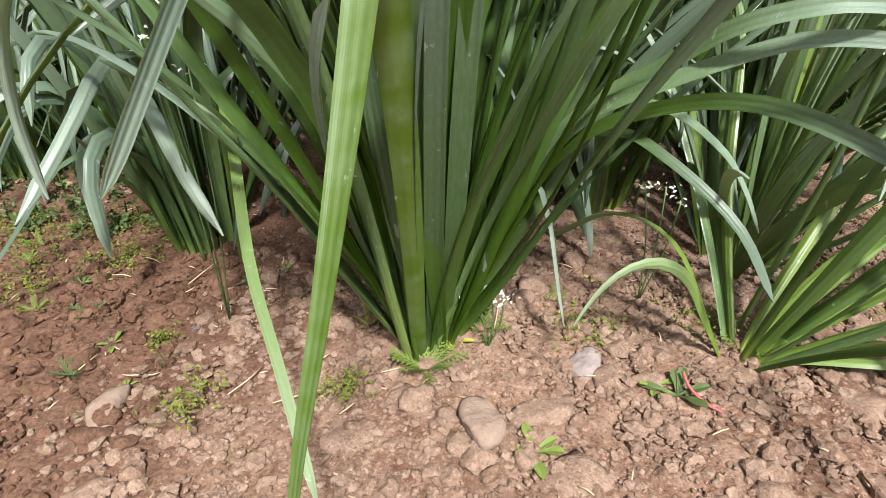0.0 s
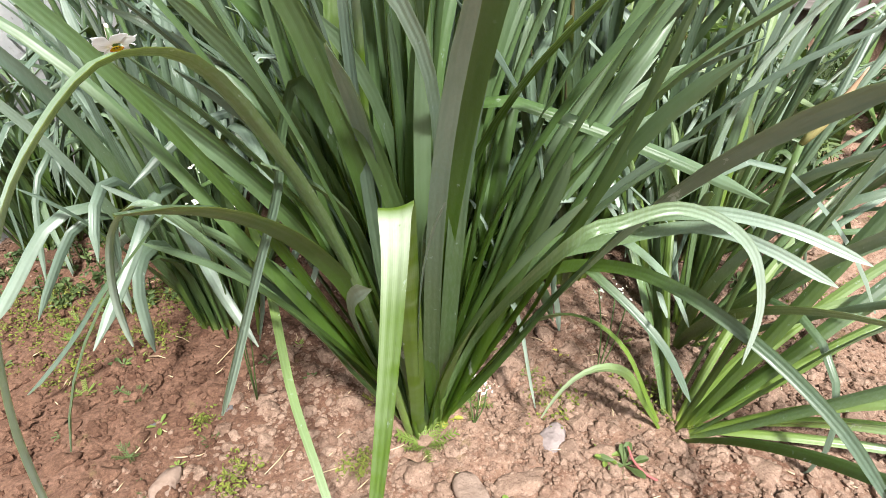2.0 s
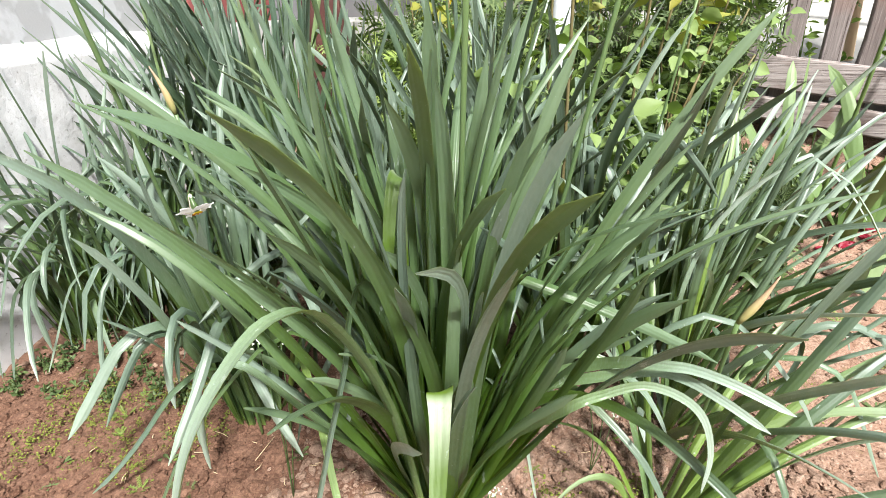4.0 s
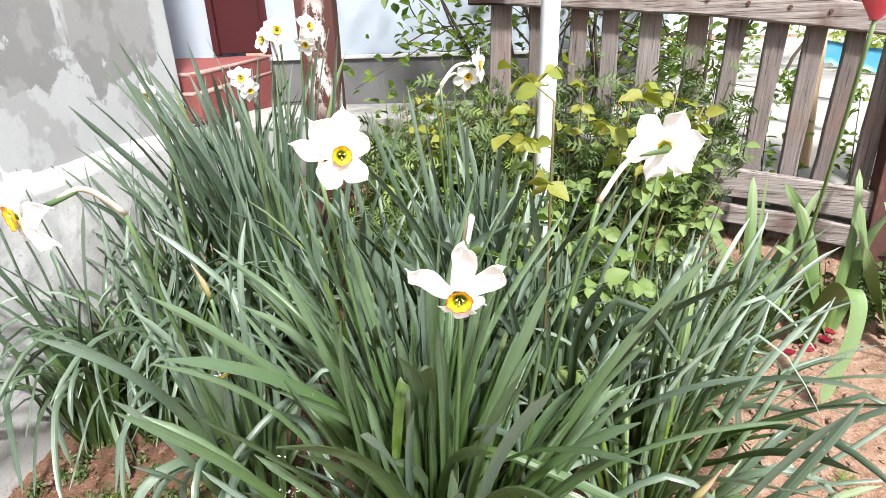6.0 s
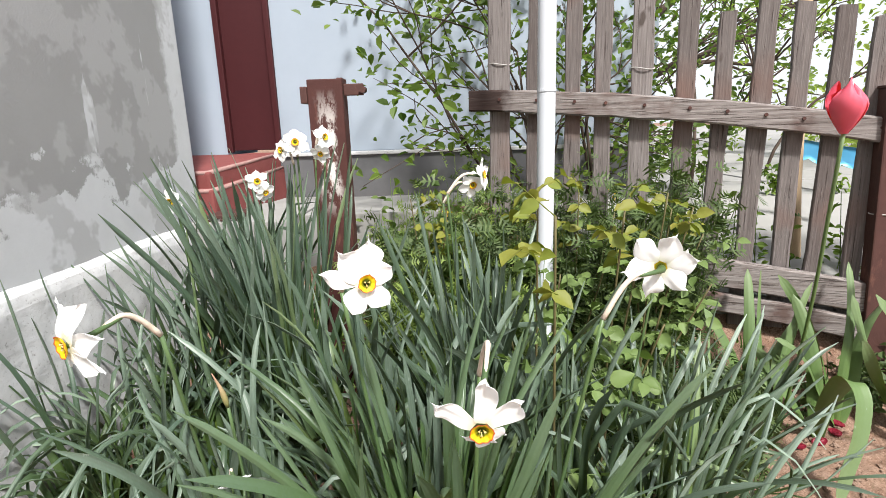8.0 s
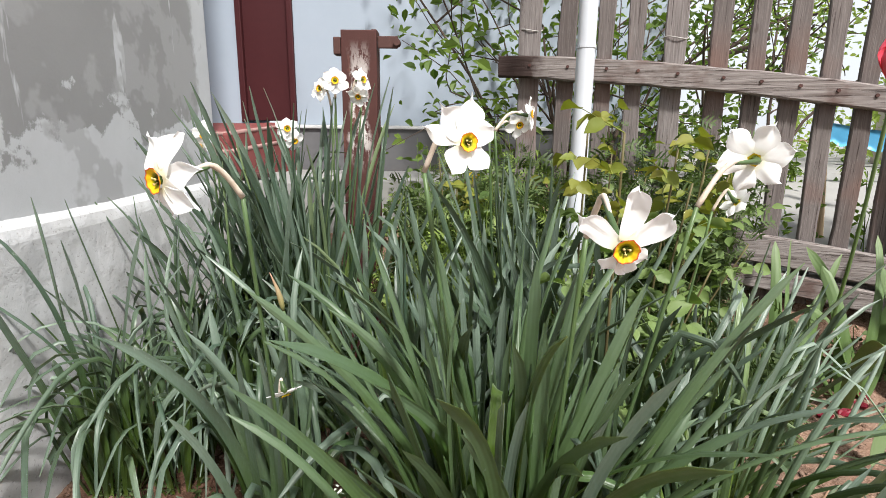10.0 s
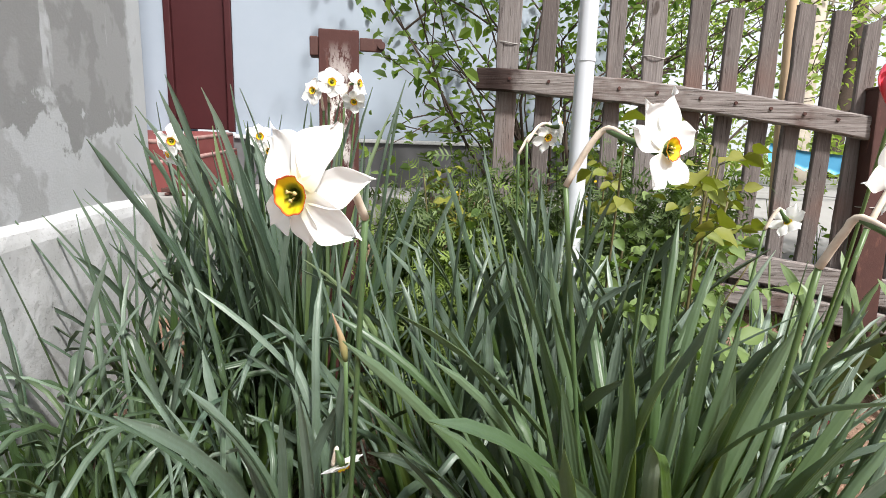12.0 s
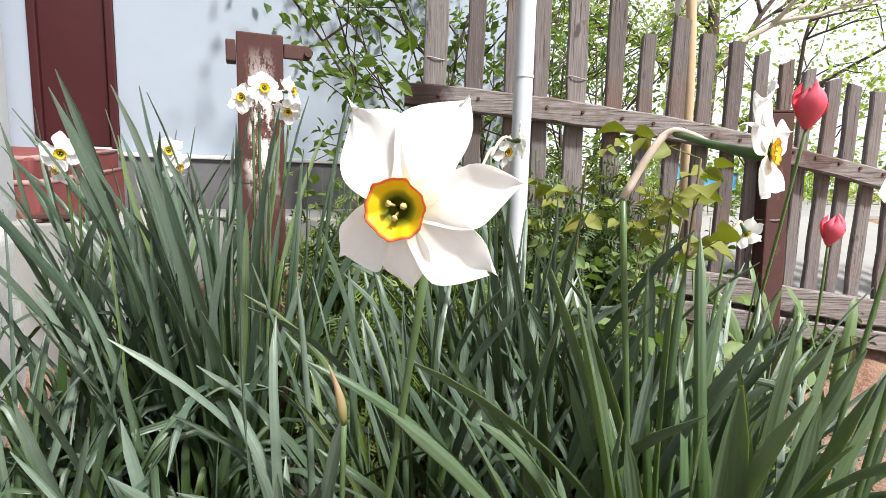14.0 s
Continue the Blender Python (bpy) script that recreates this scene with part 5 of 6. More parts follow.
# vine over the gap between gate post and fence, and shrubs behind the pickets
shrub("climbing_vine", 0.48, 1.52, "climbing vine with thin dark stems and fresh leaves", "vine",
      [((-0.80, 0.02, 0.85), 1.30, 0.007), ((-0.60, 0.0, 1.0), 1.35, 0.007), ((-0.28, 0.0, 1.0), 1.0, 0.008), ((-0.2, 0.05, 1.0), 1.05, 0.008), ((0.1, 0.1, 1.0), 1.0, 0.007), ((-0.28, 0.05, 1.0), 1.1, 0.007), ((-0.12, 0.08, 0.95), 1.1, 0.007), ((0.3, 0.1, 1.0), 0.9, 0.007)], M_VINE, 5, 0.050, 0.042, 61)
shrub("garden_shrub", 0.62, 1.72, "tangled green shrub behind the fence", "shrub",
      [((-0.3, 0.1, 1.0), 0.95, 0.008), ((0.1, 0.1, 1.0), 1.05, 0.009), ((0.4, 0.0, 1.0), 0.95, 0.007), ((0.0, 0.2, 1.0), 0.8, 0.007)], M_VINE, 9, 0.045, 0.034, 62)
shrub("garden_shrub", 1.12, 1.9, "tangled green shrub behind the fence", "shrub",
      [((-0.3, 0.1, 1.0), 0.9, 0.008), ((0.1, 0.1, 1.0), 1.0, 0.009), ((0.4, 0.0, 1.0), 0.9, 0.007)], M_VINE, 5, 0.05, 0.034, 65)
shrub("garden_shrub", 1.7, 2.4, "loose green shrub behind the fence", "shrub",
      [((-0.4, 0.1, 1.0), 1.0, 0.010), ((0.1, 0.1, 1.0), 1.1, 0.010), ((0.5, 0.1, 1.0), 1.0, 0.009)], M_TREE, 5, 0.07, 0.040, 63)
shrub("garden_shrub", 2.9, 2.2, "loose green shrub behind the fence", "shrub",
      [((-0.4, 0.1, 1.0), 0.8, 0.010), ((0.2, 0.1, 1.0), 0.9, 0.010), ((0.6, 0.1, 0.8), 0.8, 0.009)], M_TREE, 7, 0.07, 0.045, 64)


def tree(x, y, label, trunk, limbs, leaf_mat, per, spread, size, seed, bark):
    rng = random.Random(seed)
    t = thing("tree", x, y, ground_z(x, y), label, "tree", "trees behind the fence")
    pts = spline(trunk, 14)
    r0 = 0.11
    tube("trunk", pts, [r0 * (1 - 0.45 * k / 14) for k in range(15)], bark, t, 12)
    tips = []
    for start, way, ln, r in limbs:
        branchy("limb", t, rng, start, way, ln, r, 3, bark, tips)
    v, f = leaf_cloud(rng, tips, per, spread, size)
    tagged(put("crown", mesh_of("crown", v, f, [leaf_mat], smooth=False), t), kind="stuff")


tree(2.9, 3.05, "pale-barked fruit tree with fresh yellow-green leaves", [(0, 0, 0), (0.0, 0.02, 0.6), (0.06, 0.08, 1.3), (0.10, 0.12, 2.0), (0.05, 0.1, 2.8)],
     [((0.08, 0.1, 1.5), (1.0, -0.1, 0.65), 1.5, 0.06), ((0.10, 0.12, 2.0), (-0.8, 0.1, 0.8), 1.2, 0.05), ((0.05, 0.1, 2.6), (0.3, 0.2, 1.0), 1.2, 0.05), ((0.06, 0.08, 1.1), (1.0, 0.3, 0.2), 1.3, 0.04)], M_TREE, 6, 0.11, 0.055, 71, M_PALE_BARK)
tree(5.4, 5.2, "leafy garden tree in fresh spring leaf", [(0, 0, 0), (0.05, 0, 0.8), (0.1, 0, 1.8), (0.0, 0, 3.0)],
     [((0.05, 0, 1.0), (-0.9, 0, 0.6), 1.6, 0.05), ((0.1, 0, 1.6), (0.9, -0.2, 0.7), 1.6, 0.05), ((0.05, 0, 2.2), (-0.4, 0.2, 1.0), 1.6, 0.05), ((0, 0, 0.7), (0.3, -0.9, 0.5), 1.5, 0.05)], M_TREE, 5, 0.18, 0.06, 72, M_BARK)
tree(2.2, 6.0, "leafy garden tree in fresh spring leaf", [(0, 0, 0), (0.05, 0, 0.8), (0.1, 0, 1.8), (0.0, 0, 3.0)],
     [((0.05, 0, 0.9), (-0.9, 0, 0.6), 1.6, 0.05), ((0.1, 0, 1.4), (0.9, -0.2, 0.7), 1.6, 0.05), ((0.05, 0, 2.2), (-0.4, 0.2, 1.0), 1.6, 0.05), ((0, 0, 0.7), (0.3, -0.9, 0.5), 1.5, 0.05)], M_TREE, 4, 0.18, 0.06, 73, M_BARK)


def rose(x, y, seed, stems, label):
    """A rose: canes with leaves of five leaflets each, the youngest reddish."""
    rng = random.Random(seed)
    plant = thing("rose_bush", x, y, ground_z(x, y), label, "rose bush", "rose bushes")
    for height, lx, ly, young in stems:
        pts = spline([(0, 0, -0.01), (lx * 0.4, ly * 0.4, height * 0.5), (lx, ly, height)], 12)
        tube("cane", pts, [0.0031 - 0.0014 * k / 12 for k in range(13)], M_CANE, plant, 6, "thin reddish green cane")
        count = 9
        for k in range(count):
            u = 0.35 + 0.65 * k / (count - 1)
            p = pts[min(12, int(u * 12))]
            az = rng.uniform(0, 6.28)
            out = Vector((math.cos(az), math.sin(az), rng.uniform(0.1, 0.5))).normalized()
            ln = rng.uniform(0.06, 0.10)
            verts, faces = [], []
            v, f, _a = tube_data([p, p + out * ln * 0.5, p + out * ln], [0.001, 0.0008, 0.0006], 4)
            verts += v
            faces += f
            sidev = out.cross(Vector((0, 0, 1))).normalized()
            for pos, s in ((1.0, 0), (0.72, 1), (0.72, -1), (0.42, 1), (0.42, -1)):
                size = rng.uniform(0.021, 0.034) * (1.15 if s == 0 else 1.0)
                d = (out if s == 0 else (sidev * s + out * 0.35)).normalized()
                d = (d + Vector((0, 0, rng.uniform(-0.8, 0.25)))).normalized()
                wdir = Matrix.Rotation(rng.uniform(-1.1, 1.1), 3, d) @ d.cross(Vector((0, 0, 1))).normalized()
                up = wdir.cross(d)
                b = len(verts)
                c = p + out * ln * pos
                rim = [(0, 0), (0.24, 0.10), (0.37, 0.34), (0.33, 0.62), (0.14, 0.86), (0, 1.0), (-0.14, 0.86), (-0.33, 0.62), (-0.37, 0.34), (-0.24, 0.10)]
                for a, e in rim:
                    verts.append(c + wdir * a * size + d * e * size + up * (abs(a) * 0.36 - 0.28 * e * e + 0.05 * math.sin(9 * e + 7 * a)) * size)
                verts.append(c + d * 0.5 * size - up * 0.09 * size)
                faces += [(b + i, b + (i + 1) % 10, b + 10) for i in range(10)]
            m = M_ROSE_YOUNG if (young and u > 0.80) else M_ROSE
            put("leaf", mesh_of("leaf", verts, faces, [m]), plant, "yellow-green young leaf with a bronze tinge" if m is M_ROSE_YOUNG else "")


rose(0.19, 0.27, 80, [(0.71, -0.015, -0.05, True)], "single rose cane with bronze young leaves")
rose(0.31, 0.46, 81, [(0.66, 0.02, -0.05, True), (0.60, 0.06, -0.03, True), (0.45, 0.10, -0.05, False), (0.40, -0.04, 0.0, False)], "rose bush with broad leaves and bronze young shoots")
rose(0.20, 0.52, 85, [(0.68, -0.01, -0.06, True), (0.50, 0.05, 0.02, False), (0.42, -0.06, -0.02, False)], "rose bush with broad leaves and bronze young shoots")
rose(0.46, 0.68, 82, [(0.62, 0.04, -0.03, True), (0.58, 0.12, 0.02, True), (0.45, 0.0, -0.06, False), (0.42, 0.14, -0.05, False)], "rose bush with broad leaves and bronze young shoots")
rose(-0.03, 0.96, 86, [(0.56, -0.05, 0.0, True), (0.52, 0.05, 0.02, True), (0.48, 0.0, -0.05, True), (0.44, 0.10, 0.0, True)], "bushy rose shoots with yellow-green leaves in the gate opening")
rose(0.36, 0.88, 83, [(0.58, 0.0, -0.02, True), (0.52, 0.10, 0.0, False), (0.50, -0.10, 0.0, True), (0.4, 0.05, -0.1, False)], "rose bush with rounded pale green leaves")
rose(0.56, 0.86, 84, [(0.52, 0.03, -0.02, True), (0.46, 0.10, -0.05, False), (0.40, -0.08, -0.06, False)], "rose bush with rounded pale green leaves")


def weed_bed(name, x0, x1, y0, y1, n, height, mat, size, seed, label, per=7, least=0.4, lobed=False):
    """Ankle-high growth: upright stalks set with small leaves, joined."""
    rng = random.Random(seed)
    verts, faces, centres = [], [], []
    for _ in range(n):
        x, y = rng.uniform(x0, x1), rng.uniform(y0, y1)
        h = height * rng.uniform(least, 1.15)
        p = Vector((x, y, ground_z(x, y)))
        lx, ly = rng.gauss(0, 0.12) * h, rng.gauss(0, 0.12) * h
        pts = [p + Vector((lx * u, ly * u, h * u)) for u in (0, 0.5, 1.0)]
        v, f, _a = tube_data(pts, [0.0018, 0.0015, 0.0009], 4)
        b = len(verts)
        verts += v
        faces += [tuple(b + i for i in q) for q in f]
        for k in range(per):
            u = 0.2 + 0.8 * k / per
            centres.append((p + Vector((lx * u, ly * u, h * u)), 1.0))
    v, f = leaf_cloud(rng, centres, 3, size * 0.6, size, lobed=lobed)
    b = len(verts)
    verts += v
    faces += [tuple(b + i for i in q) for q in f]
    ob = put(name, mesh_of(name, verts, faces, [mat], smooth=False))
    tagged(ob, label, "weeds", kind="stuff")


weed_bed("weed_patch", -0.20, 0.72, 0.84, 1.04, 190, 0.50, M_WEED, 0.046, 91, "dense feathery dark green weeds below the fence", 9, 0.6, True)
weed_bed("weed_patch", -0.20, 0.25, 0.62, 1.25, 110, 0.44, M_FERN, 0.036, 92, "feathery green weeds in the gate opening", 9, 0.6, True)
weed_bed("weed_patch", 0.12, 0.70, 0.50, 0.80, 90, 0.24, M_WEED, 0.040, 93, "feathery weeds round the pipe", 8, 0.4, True)
weed_bed("weed_patch", -0.16, 0.12, 0.90, 1.15, 30, 0.46, M_ROSE, 0.036, 99, "broad-leaved weeds in the gate opening", 8, 0.6)
weed_bed("weed_patch", 0.70, 1.5, 0.74, 0.82, 40, 0.13, M_WEED, 0.028, 94, "low weeds along the bottom board")
weed_bed("hedge_growth", 0.1, 2.4, 1.46, 1.58, 60, 0.26, M_VINE, 0.032, 95, "green growth behind the fence", 9)
for x0, y0 in ((0.50, 1.12), (0.78, 1.04), (1.06, 0.95)):
    weed_bed("sapling_growth", x0, x0 + 0.28, y0, y0 + 0.10, 11, 0.34, M_VINE, 0.030, 88 + int(10 * x0), "thin leafy shoots behind the pickets", 6)
weed_bed("hedge_growth", -0.75, 0.1, 1.22, 1.40, 40, 0.14, M_FERN, 0.024, 97, "green growth along the paving")
weed_bed("hedge_growth", 2.5, 6.5, 2.6, 4.6, 150, 0.60, M_TREE, 0.06, 96, "distant green garden growth")


def ground_weed(x, y, n, size, mat, seed, name="seedling", label="tiny green weed seedling in dry soil", feather=False):
    """A small weed on the soil: broad leaves round a middle, or feathery fronds."""
    rng = random.Random(seed)
    plant = thing(name, x, y, ground_z(x, y) + 0.001, label, "weed", "ground weeds")
    for k in range(n):
        verts, faces = [], []
        az = 6.283 * k / n + rng.uniform(-0.3, 0.3)
        ln = size * rng.uniform(0.7, 1.2)
        out = Vector((math.cos(az), math.sin(az), rng.uniform(0.25, 0.9))).normalized()
        side = Vector((-math.sin(az), math.cos(az), 0))
        if feather:
            up = Vector((0, 0, 0.0012))
            for j in range(15):
                p = out * ln * j / 14
                thick = side * 0.0006 * (1.2 - j / 14)
                verts += [p - thick, p + thick, p + up * 0.5]
                if j:
                    o = 3 * j
                    faces += [(o - 3, o - 1, o + 2, o), (o - 1, o - 2, o + 1, o + 2), (o - 2, o - 3, o, o + 1)]
            for j in range(1, 8):
                p = out * ln * j / 7
                for s in (-1, 1):
                    inner = 6 * j + (0 if s < 0 else 1)
                    q = p + (side * s + out * 0.5) * ln * 0.16
                    b = len(verts)
                    verts += [q, q + out * ln * 0.03 + up]
                    faces.append((inner - 3, b, b + 1, inner))
        else:
            w = ln * 0.15
            droop = Vector((0, 0, -0.25 * ln))
            for e_w, e in ((0.2, 0.0), (0.5, 0.35), (1.0, 0.68), (0.65, 0.9)):
                for s in (-1, 0, 1):
                    verts.append(out * ln * e + droop * e * e + side * s * w * e_w + Vector((0, 0, abs(s) * w * 0.3)))
            verts.append(out * ln + droop)
            for r in range(3):
                for q in range(2):
                    a = r * 3 + q
                    faces.append((a, a + 1, a + 4, a + 3))
            faces += [(9, 10, 12), (10, 11, 12)]
        put("frond" if feather else "leaf", mesh_of("leaf", verts, faces, [mat], smooth=False), plant)


ground_weed(0.104, -0.088, 9, 0.024, M_FERN, 1, "rosette_weed", "small green leafy rosette weed on dry soil")
ground_weed(0.018, -0.005, 26, 0.030, M_FERN, 2, "feathery_weed", "feathery bright green weed at a clump's foot", True)
ground_weed(0.040, 0.028, 9, 0.022, M_YELLOW_WEED, 3, "yellowing_weed", "yellowing small weed at a clump's foot")
ground_weed(0.065, 0.045, 12, 0.030, M_FERN, 4, "feathery_weed", "feathery green weed between clumps", True)
ground_weed(0.22, -0.03, 7, 0.028, M_WEED, 5, "rosette_weed", "light green weed rosette beside a clump")
ground_weed(0.205, -0.02, 6, 0.020, M_FERN, 6, "rosette_weed", "light green weed rosette beside a clump")
rng = random.Random(17)
spots = [(-0.20, 0.13), (-0.16, 0.16), (-0.13, 0.10), (-0.10, 0.17), (0.10, 0.14), (0.14, 0.10), (0.19, 0.14), (-0.05, 0.06), (-0.07, 0.09), (0.30, 0.10), (0.27, 0.16), (-0.33, 0.06), (-0.36, 0.12), (-0.42, 0.16), (-0.47, 0.22), (-0.52, 0.26), (-0.40, 0.0), (-0.26, -0.06), (-0.24, -0.03), (-0.22, 0.0), (-0.30, 0.02), (-0.31, -0.02)]
for k, (x, y) in enumerate(spots):
    ground_weed(x + rng.uniform(-0.01, 0.01), y, rng.randint(5, 8), rng.uniform(0.009, 0.019), rng.choice((M_FERN, M_FERN, M_WEED, M_YELLOW_WEED)), 100 + k, "feathery_weed" if k % 2 else "seedling", "small green weed in dry soil", k % 2 == 1)


for k in range(20):
    x, y = rng.uniform(-0.66, -0.30), rng.uniform(0.06, 0.30)
    ground_weed(x, y, rng.randint(5, 9), rng.uniform(0.009, 0.020), M_FERN if k % 2 else M_WEED, 140 + k, "feathery_weed" if k % 2 else "seedling", "small green weed among moss below the wall", k % 2 == 1)
for k in range(14):
    x, y = rng.uniform(0.30, 0.85), rng.uniform(0.0, 0.65)
    ground_weed(x, y, rng.randint(6, 10), rng.uniform(0.016, 0.034), M_FERN if k % 2 else M_WEED, 170 + k, "feathery_weed" if k % 2 else "seedling", "small green weed in dry soil", k % 2 == 1)


weed_bed("low_weeds", -0.78, -0.34, 0.24, 0.46, 70, 0.035, M_WEED, 0.011, 98, "low dark weeds under arching leaves", 6)


def white_weed(x, y, h, n, seed):
    """A thin stalk with tiny white blossoms."""
    rng = random.Random(seed)
    w = thing("blossoming_weed", x, y, ground_z(x, y), "thin weed with tiny white blossoms", "weed", "blossoming weeds")
    for k in range(3):
        tip = Vector((rng.uniform(-0.02, 0.02), rng.uniform(-0.02, 0.02), h * rng.uniform(0.8, 1.1)))
        tube("stalk", spline([(0, 0, 0), tip * 0.5 + Vector((0.004, 0, 0)), tip], 6), [0.0008] * 7, M_STEM, w, 5)
        v, f = leaf_cloud(rng, [(tip, 1.0)], n, 0.005, 0.005)
        put("blossom", mesh_of("blossom", v, f, [M_BLOSSOM], smooth=False), w)


white_weed(0.070, 0.02, 0.05, 14, 1)
white_weed(-0.188, 0.056, 0.30, 12, 2)
white_weed(0.22, 0.10, 0.14, 10, 3)


def build_moss():
    rng = random.Random(23)
    centres = []
    for cx, cy, r in ((-0.045, -0.03, 0.018), (-0.17, -0.05, 0.022), (0.16, 0.05, 0.03), (-0.55, 0.20, 0.05), (-0.46, 0.26, 0.04), (-0.40, 0.30, 0.06), (-0.24, 0.02, 0.012), (0.27, 0.06, 0.03), (-0.60, 0.25, 0.06), (0.5, 0.55, 0.06), (0.75, 0.7, 0.05), (-0.45, 0.1, 0.03), (-0.50, 0.14, 0.05), (-0.38, 0.18, 0.05), (-0.62, 0.14, 0.05), (0.42, 0.14, 0.04), (0.55, 0.25, 0.05)):
        for _ in range(int(60 * r / 0.03)):
            x, y = cx + rng.gauss(0, r * 0.6), cy + rng.gauss(0, r * 0.6)
            centres.append(((x, y, ground_z(x, y) + 0.002), 1.0))
    v, f = leaf_cloud(rng, centres, 5, 0.003, 0.0045)
    ob = put("moss", mesh_of("moss", v, f, [M_MOSS], smooth=False))
    tagged(ob, "low patches of olive moss on dry soil", "moss", kind="stuff")


build_moss()


# ---------------------------------------------------------------- stones, clods, litter
def lump_bm(rng, sx, sy, sz, rough, subdiv=2, flat=0.4, facets=0):
    bm = bmesh.new()
    bmesh.ops.create_icosphere(bm, subdivisions=subdiv, radius=0.5)
    off = Vector((rng.uniform(0, 50), rng.uniform(0, 50), rng.uniform(0, 50)))
    for _ in range(facets):
        n = Vector((rng.gauss(0, 1), rng.gauss(0, 1), rng.gauss(0.2, 0.8))).normalized()
        cut = rng.uniform(0.26, 0.40)
        for v in bm.verts:
            v.co -= n * max(0.0, v.co.dot(n) - cut)
    for v in bm.verts:
        n1 = noise.noise(v.co * 3.2 + off)
        v.co *= 1 + rough * n1 + 0.4 * rough * noise.noise(v.co * 9 + off)
        v.co = Vector((v.co.x * sx, v.co.y * sy, max(v.co.z, -0.5 * flat) * sz))
    return bm


def stone(name, x, y, sx, sy, sz, rot, mat, label, seed, rough=0.35, group="", lift=0.25, facets=0):
    rng = random.Random(seed)
    bm = lump_bm(rng, sx, sy, sz, rough, 3, 0.4, facets)
    for f in bm.faces:
        f.smooth = rough < 0.5
    me = bpy.data.meshes.new(name)
    bm.to_mesh(me)
    bm.free()
    me.materials.append(mat)
    ob = new(name, me)
    ob.matrix_basis = pose(x, y, ground_z(x, y) + sz * lift, rng.uniform(-8, 8), rng.uniform(-8, 8), rot)
    tagged(ob, label, "stone" if "stone" in name or "chip" in name else "clod", group)


stone("stone", 0.155, 0.004, 0.030, 0.040, 0.018, -30, M_STONE, "pale greyish pink angular stone on soil", 1, 0.12, facets=9)
stone("stone", 0.068, -0.066, 0.040, 0.050, 0.024, 5, M_ROUND_STONE, "rounded earthy brown stone on soil", 2, 0.16, lift=0.30, facets=5)
stone("stone", -0.244, -0.060, 0.032, 0.056, 0.022, 5, M_ROUND_STONE, "long earthy brown stone on soil", 3, 0.3, lift=0.12, facets=4)
stone("stone", -0.018, -0.012, 0.018, 0.014, 0.011, 20, M_ROUND_STONE, "small rounded stone at a clump's foot", 4, 0.2)
stone("slate_chip", -0.305, 0.018, 0.026, 0.012, 0.005, 15, M_DARK_STONE, "thin dark slate chip on soil", 5, 0.3)
stone("slate_chip", -0.22, 0.045, 0.016, 0.012, 0.006, 40, M_DARK_STONE, "small dark stone chip on soil", 6, 0.3)
rng = random.Random(31)
for k in range(220):
    x, y = rng.uniform(-0.62, 0.52), rng.uniform(-0.22, 0.18)
    s = 0.009 + 0.024 * rng.random() ** 1.6
    wet = x < -0.20 + 0.06 * noise.noise(Vector((x, y, 0)) * 9)
    stone("soil_clod", x, y, s, s * rng.uniform(0.7, 1.2), s * rng.uniform(0.5, 0.75), rng.uniform(0, 180), M_CLOD_DAMP if wet else M_CLOD, "damp dark clod of turned soil" if wet else "crumbly dry clod of brown soil", 200 + k, 0.42, "soil clods", 0.16, 4)


for k in range(14):
    x, y = rng.uniform(-0.30, 0.45), rng.uniform(-0.22, 0.02)
    s = rng.uniform(0.030, 0.060)
    stone("soil_crust", x, y, s, s * rng.uniform(0.6, 1.0), 0.016, rng.uniform(0, 180), M_CLOD, "flat cracked plate of dry soil crust", 500 + k, 0.40, "soil crusts", 0.02, 6)


def build_crumbs(name, label, material, seed, fields):
    """Loose crumbs of soil, one joined mesh. fields: how many, where from and to, least and largest size."""
    rng = random.Random(seed)
    templates = []
    for k in range(12):
        bm = lump_bm(rng, 1, 1, 0.8, 0.45, 1 if k < 6 else 2, 0.4, 4)
        templates.append((np.array([v.co[:] for v in bm.verts]), np.array([[v.index for v in f.verts] for f in bm.faces])))
        bm.free()
    allv, allf, count = [], [], 0
    for n, x0, x1, y0, y1, lo, hi in fields:
        for _ in range(n):
            x, y = rng.uniform(x0, x1), rng.uniform(y0, y1)
            edge = -0.20 + 0.12 * noise.noise(Vector((x, y, 0.2)) * 7) + 0.05 * rng.gauss(0, 1)
            if y < 0.3 and (x < edge) != (material is M_CLOD_DAMP):
                continue
            s = lo + (hi - lo) * rng.random() ** 2.6
            v, f = templates[rng.randrange(6) + (6 if s > 0.006 else 0)]
            a = rng.uniform(0, 6.283)
            c, d = math.cos(a), math.sin(a)
            q = v * (s, s * rng.uniform(0.7, 1.2), s * rng.uniform(0.7, 1.0))
            q = np.stack([q[:, 0] * c - q[:, 1] * d + x, q[:, 0] * d + q[:, 1] * c + y, q[:, 2] + ground_z(x, y) + 0.002 + s * 0.15], 1)
            allv.append(q)
            allf.append(f + count)
            count += len(q)
    ob = put(name, mesh_of(name, np.concatenate(allv).tolist(), np.concatenate(allf).tolist(), [material], smooth=False))
    tagged(ob, label, "soil crumbs", kind="stuff")


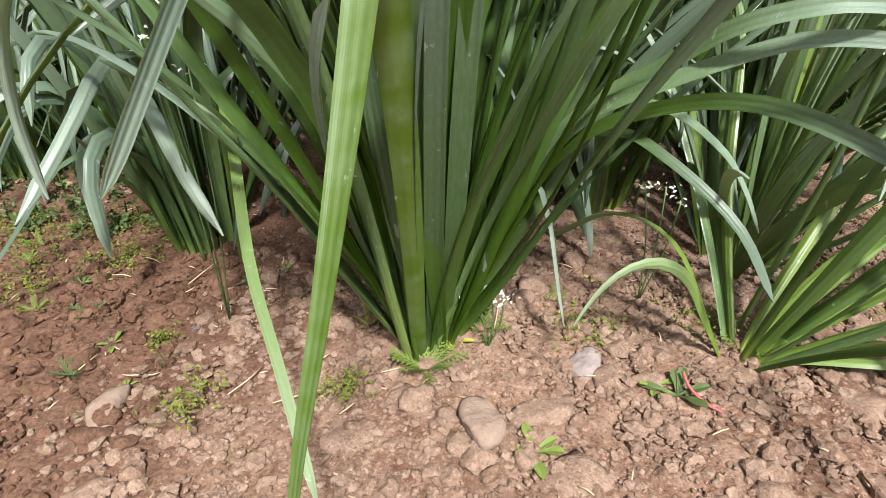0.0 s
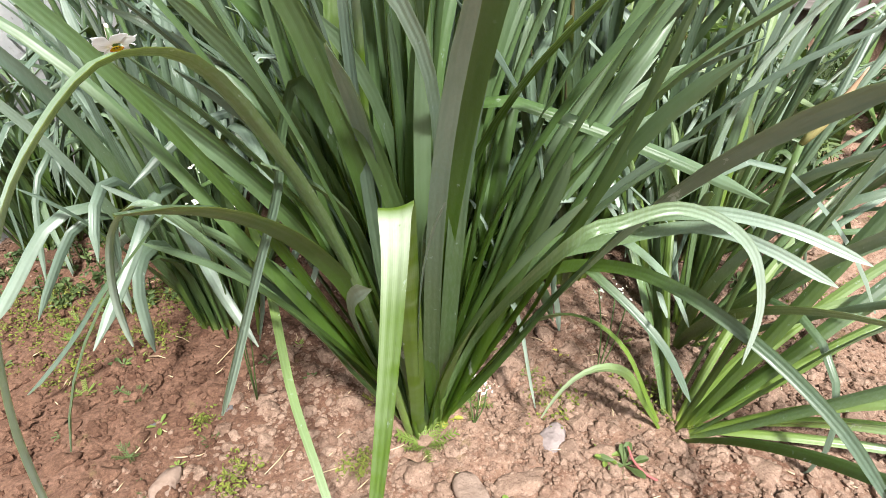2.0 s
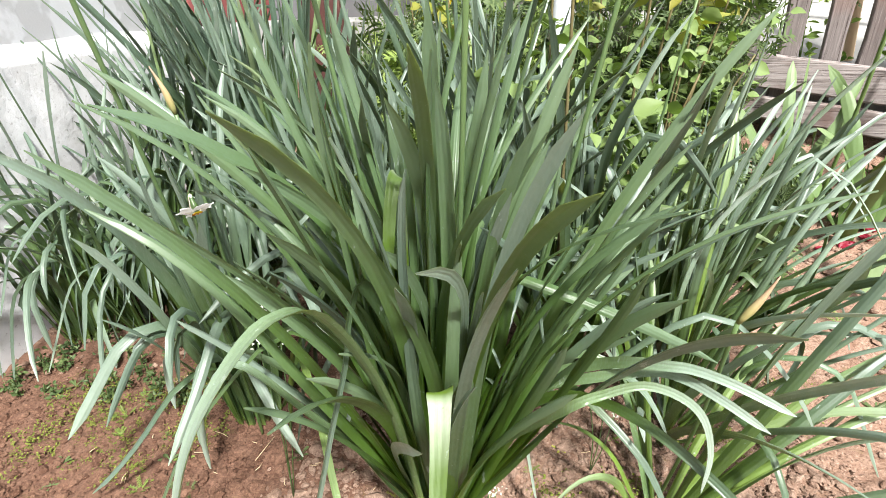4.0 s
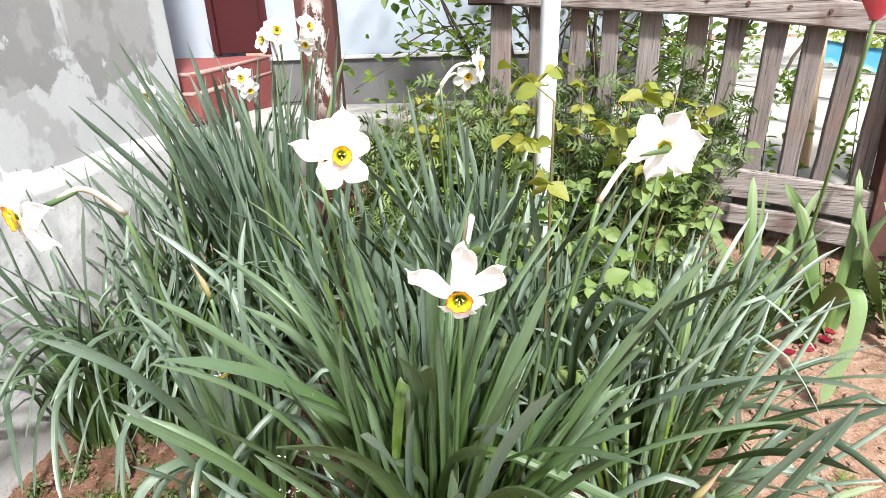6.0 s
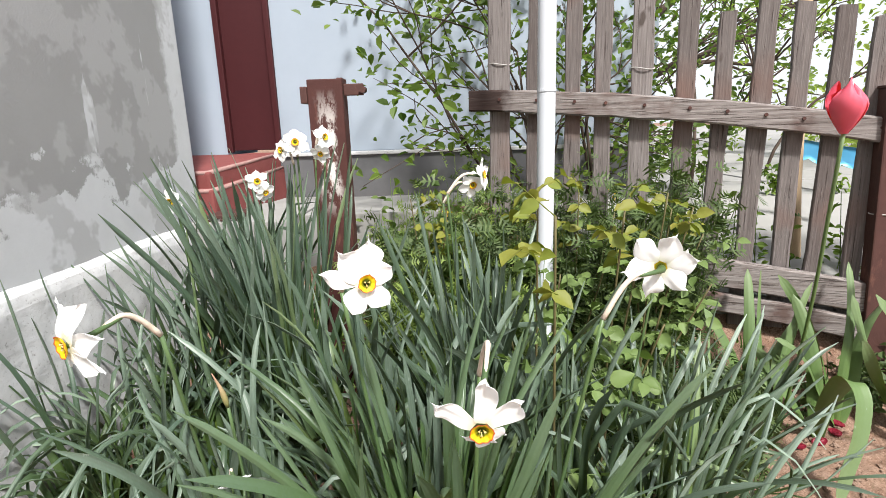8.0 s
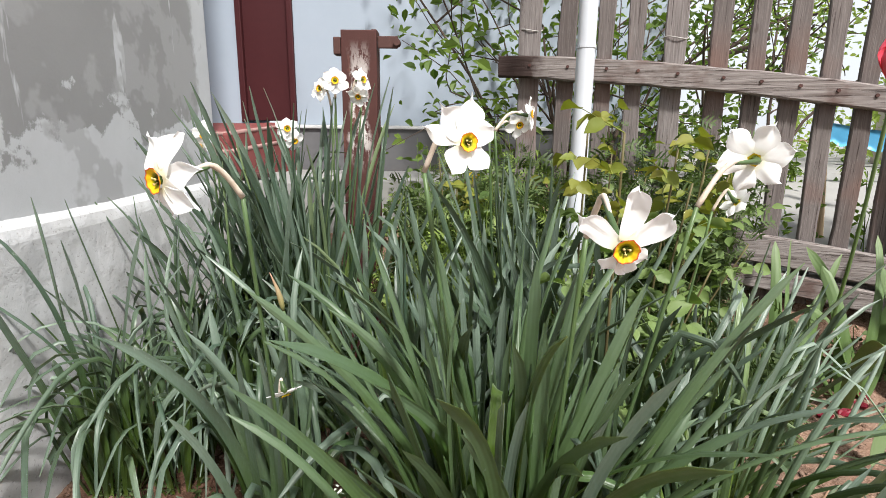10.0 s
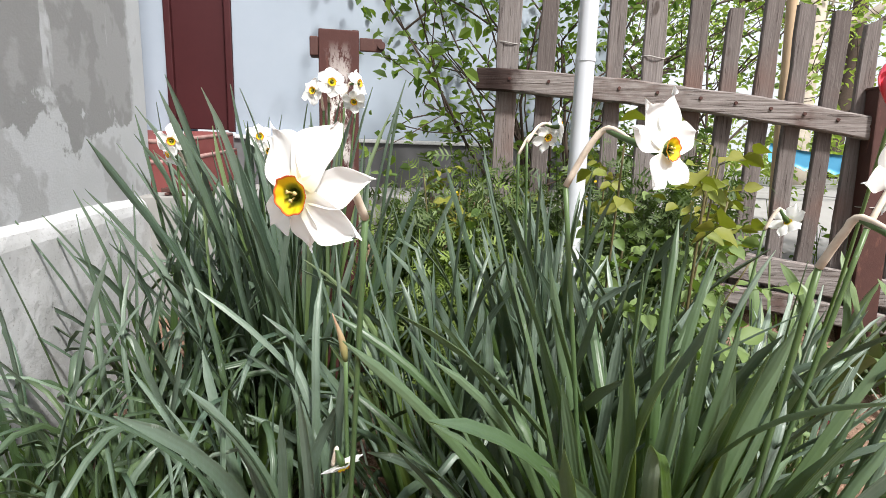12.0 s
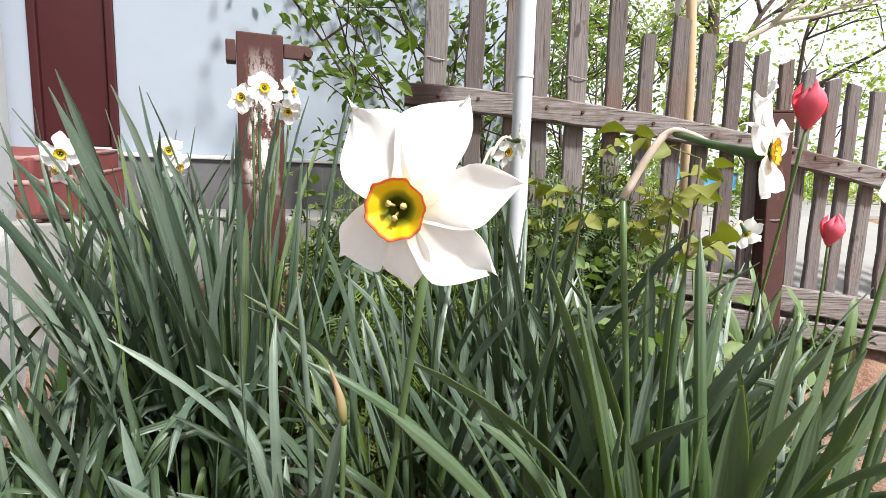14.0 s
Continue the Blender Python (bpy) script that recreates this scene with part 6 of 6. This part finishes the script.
build_crumbs("soil_crumbs", "loose crumbs of dry reddish brown soil", M_CLOD, 37, ((22000, -0.55, 0.58, -0.24, 0.30, 0.0014, 0.0075), (2400, -0.55, 0.52, -0.24, 0.20, 0.005, 0.019), (5200, -0.55, 0.55, -0.24, 0.22, 0.004, 0.011), (3600, -0.85, 1.25, -0.2, 0.9, 0.004, 0.020)))
build_crumbs("damp_crumbs", "fine crumbs of damp dark turned soil", M_CLOD_DAMP, 38, ((12000, -0.80, -0.2, -0.24, 0.30, 0.0014, 0.008), (900, -0.80, -0.2, -0.24, 0.24, 0.006, 0.020)))


def build_straw():
    rng = random.Random(41)
    verts, faces = [], []
    for _ in range(260):
        x, y = rng.uniform(-0.6, 0.8), rng.uniform(-0.22, 0.6)
        ln, a = rng.uniform(0.006, 0.045) if rng.random() < 0.25 else rng.uniform(0.005, 0.015), rng.uniform(0, 6.283)
        z = ground_z(x, y) + rng.uniform(0.004, 0.010)
        p = Vector((x, y, z))
        d = Vector((math.cos(a), math.sin(a), rng.uniform(-0.1, 0.2)))
        bendv = Vector((-d.y, d.x, 0)) * rng.uniform(-0.2, 0.2)
        v, f, _a = tube_data([p, p + (d + bendv) * ln * 0.5, p + d * ln], [0.0006, 0.0007, 0.0004], 4)
        b = len(verts)
        verts += v
        faces += [tuple(b + i for i in q) for q in f]
    ob = put("straw_litter", mesh_of("straw_litter", verts, faces, [M_STRAW]))
    tagged(ob, "scattered bits of dry straw on soil", "straw", kind="stuff")


build_straw()
tube_pts = spline([(0.225, -0.018, 0.020), (0.228, -0.030, 0.014), (0.237, -0.042, 0.010), (0.247, -0.048, 0.008)], 10)
tagged(tube("red_stalk", tube_pts, [0.0013] * 11, M_RED_STALK, None, 6), "curved red weed stalk lying on soil", "weed stalk")

for k, (x, y) in enumerate(((0.965, 0.69), (0.985, 0.715), (0.91, 0.665), (0.85, 0.65))):
    rng = random.Random(60 + k)
    bm = bmesh.new()
    bmesh.ops.create_uvsphere(bm, u_segments=10, v_segments=7, radius=0.5)
    for v in bm.verts:
        v.co = Vector((v.co.x * 0.036, v.co.y * 0.024, v.co.z * 0.008 + 0.016 * (v.co.x ** 2 + v.co.y ** 2) + 0.003 * noise.noise(v.co * 5)))
    me = bpy.data.meshes.new("fallen_petal")
    bm.to_mesh(me)
    bm.free()
    me.materials.append(M_DARK_PETAL)
    ob = new("fallen_petal", me)
    ob.matrix_basis = pose(x, y, ground_z(x, y) + 0.006, rng.uniform(-25, 25), rng.uniform(-25, 25), rng.uniform(0, 360))
    tagged(ob, "fallen dark crimson tulip petal on soil", "petal", "fallen petals")


def yellow_flowers():
    for k, (x, y, z) in enumerate(((0.02, 1.02, 0.46), (-0.02, 0.97, 0.40), (0.56, 1.3, 0.35), (0.60, 1.32, 0.32), (0.52, 1.3, 0.30))):
        fl = thing("yellow_flower", x, y, ground_z(x, y), "small yellow weed flower on a thin stalk", "flower", "yellow flowers")
        tube("stalk", spline([(0, 0, 0), (0.01, 0, z * 0.5), (0, 0, z)], 8), [0.0012] * 9, M_STEM, fl, 5)
        v, f = leaf_cloud(random.Random(k), [((0, 0, z), 1.0)], 9, 0.006, 0.014)
        put("blossom", mesh_of("blossom", v, f, [M_YELLOW], smooth=False), fl)


yellow_flowers()
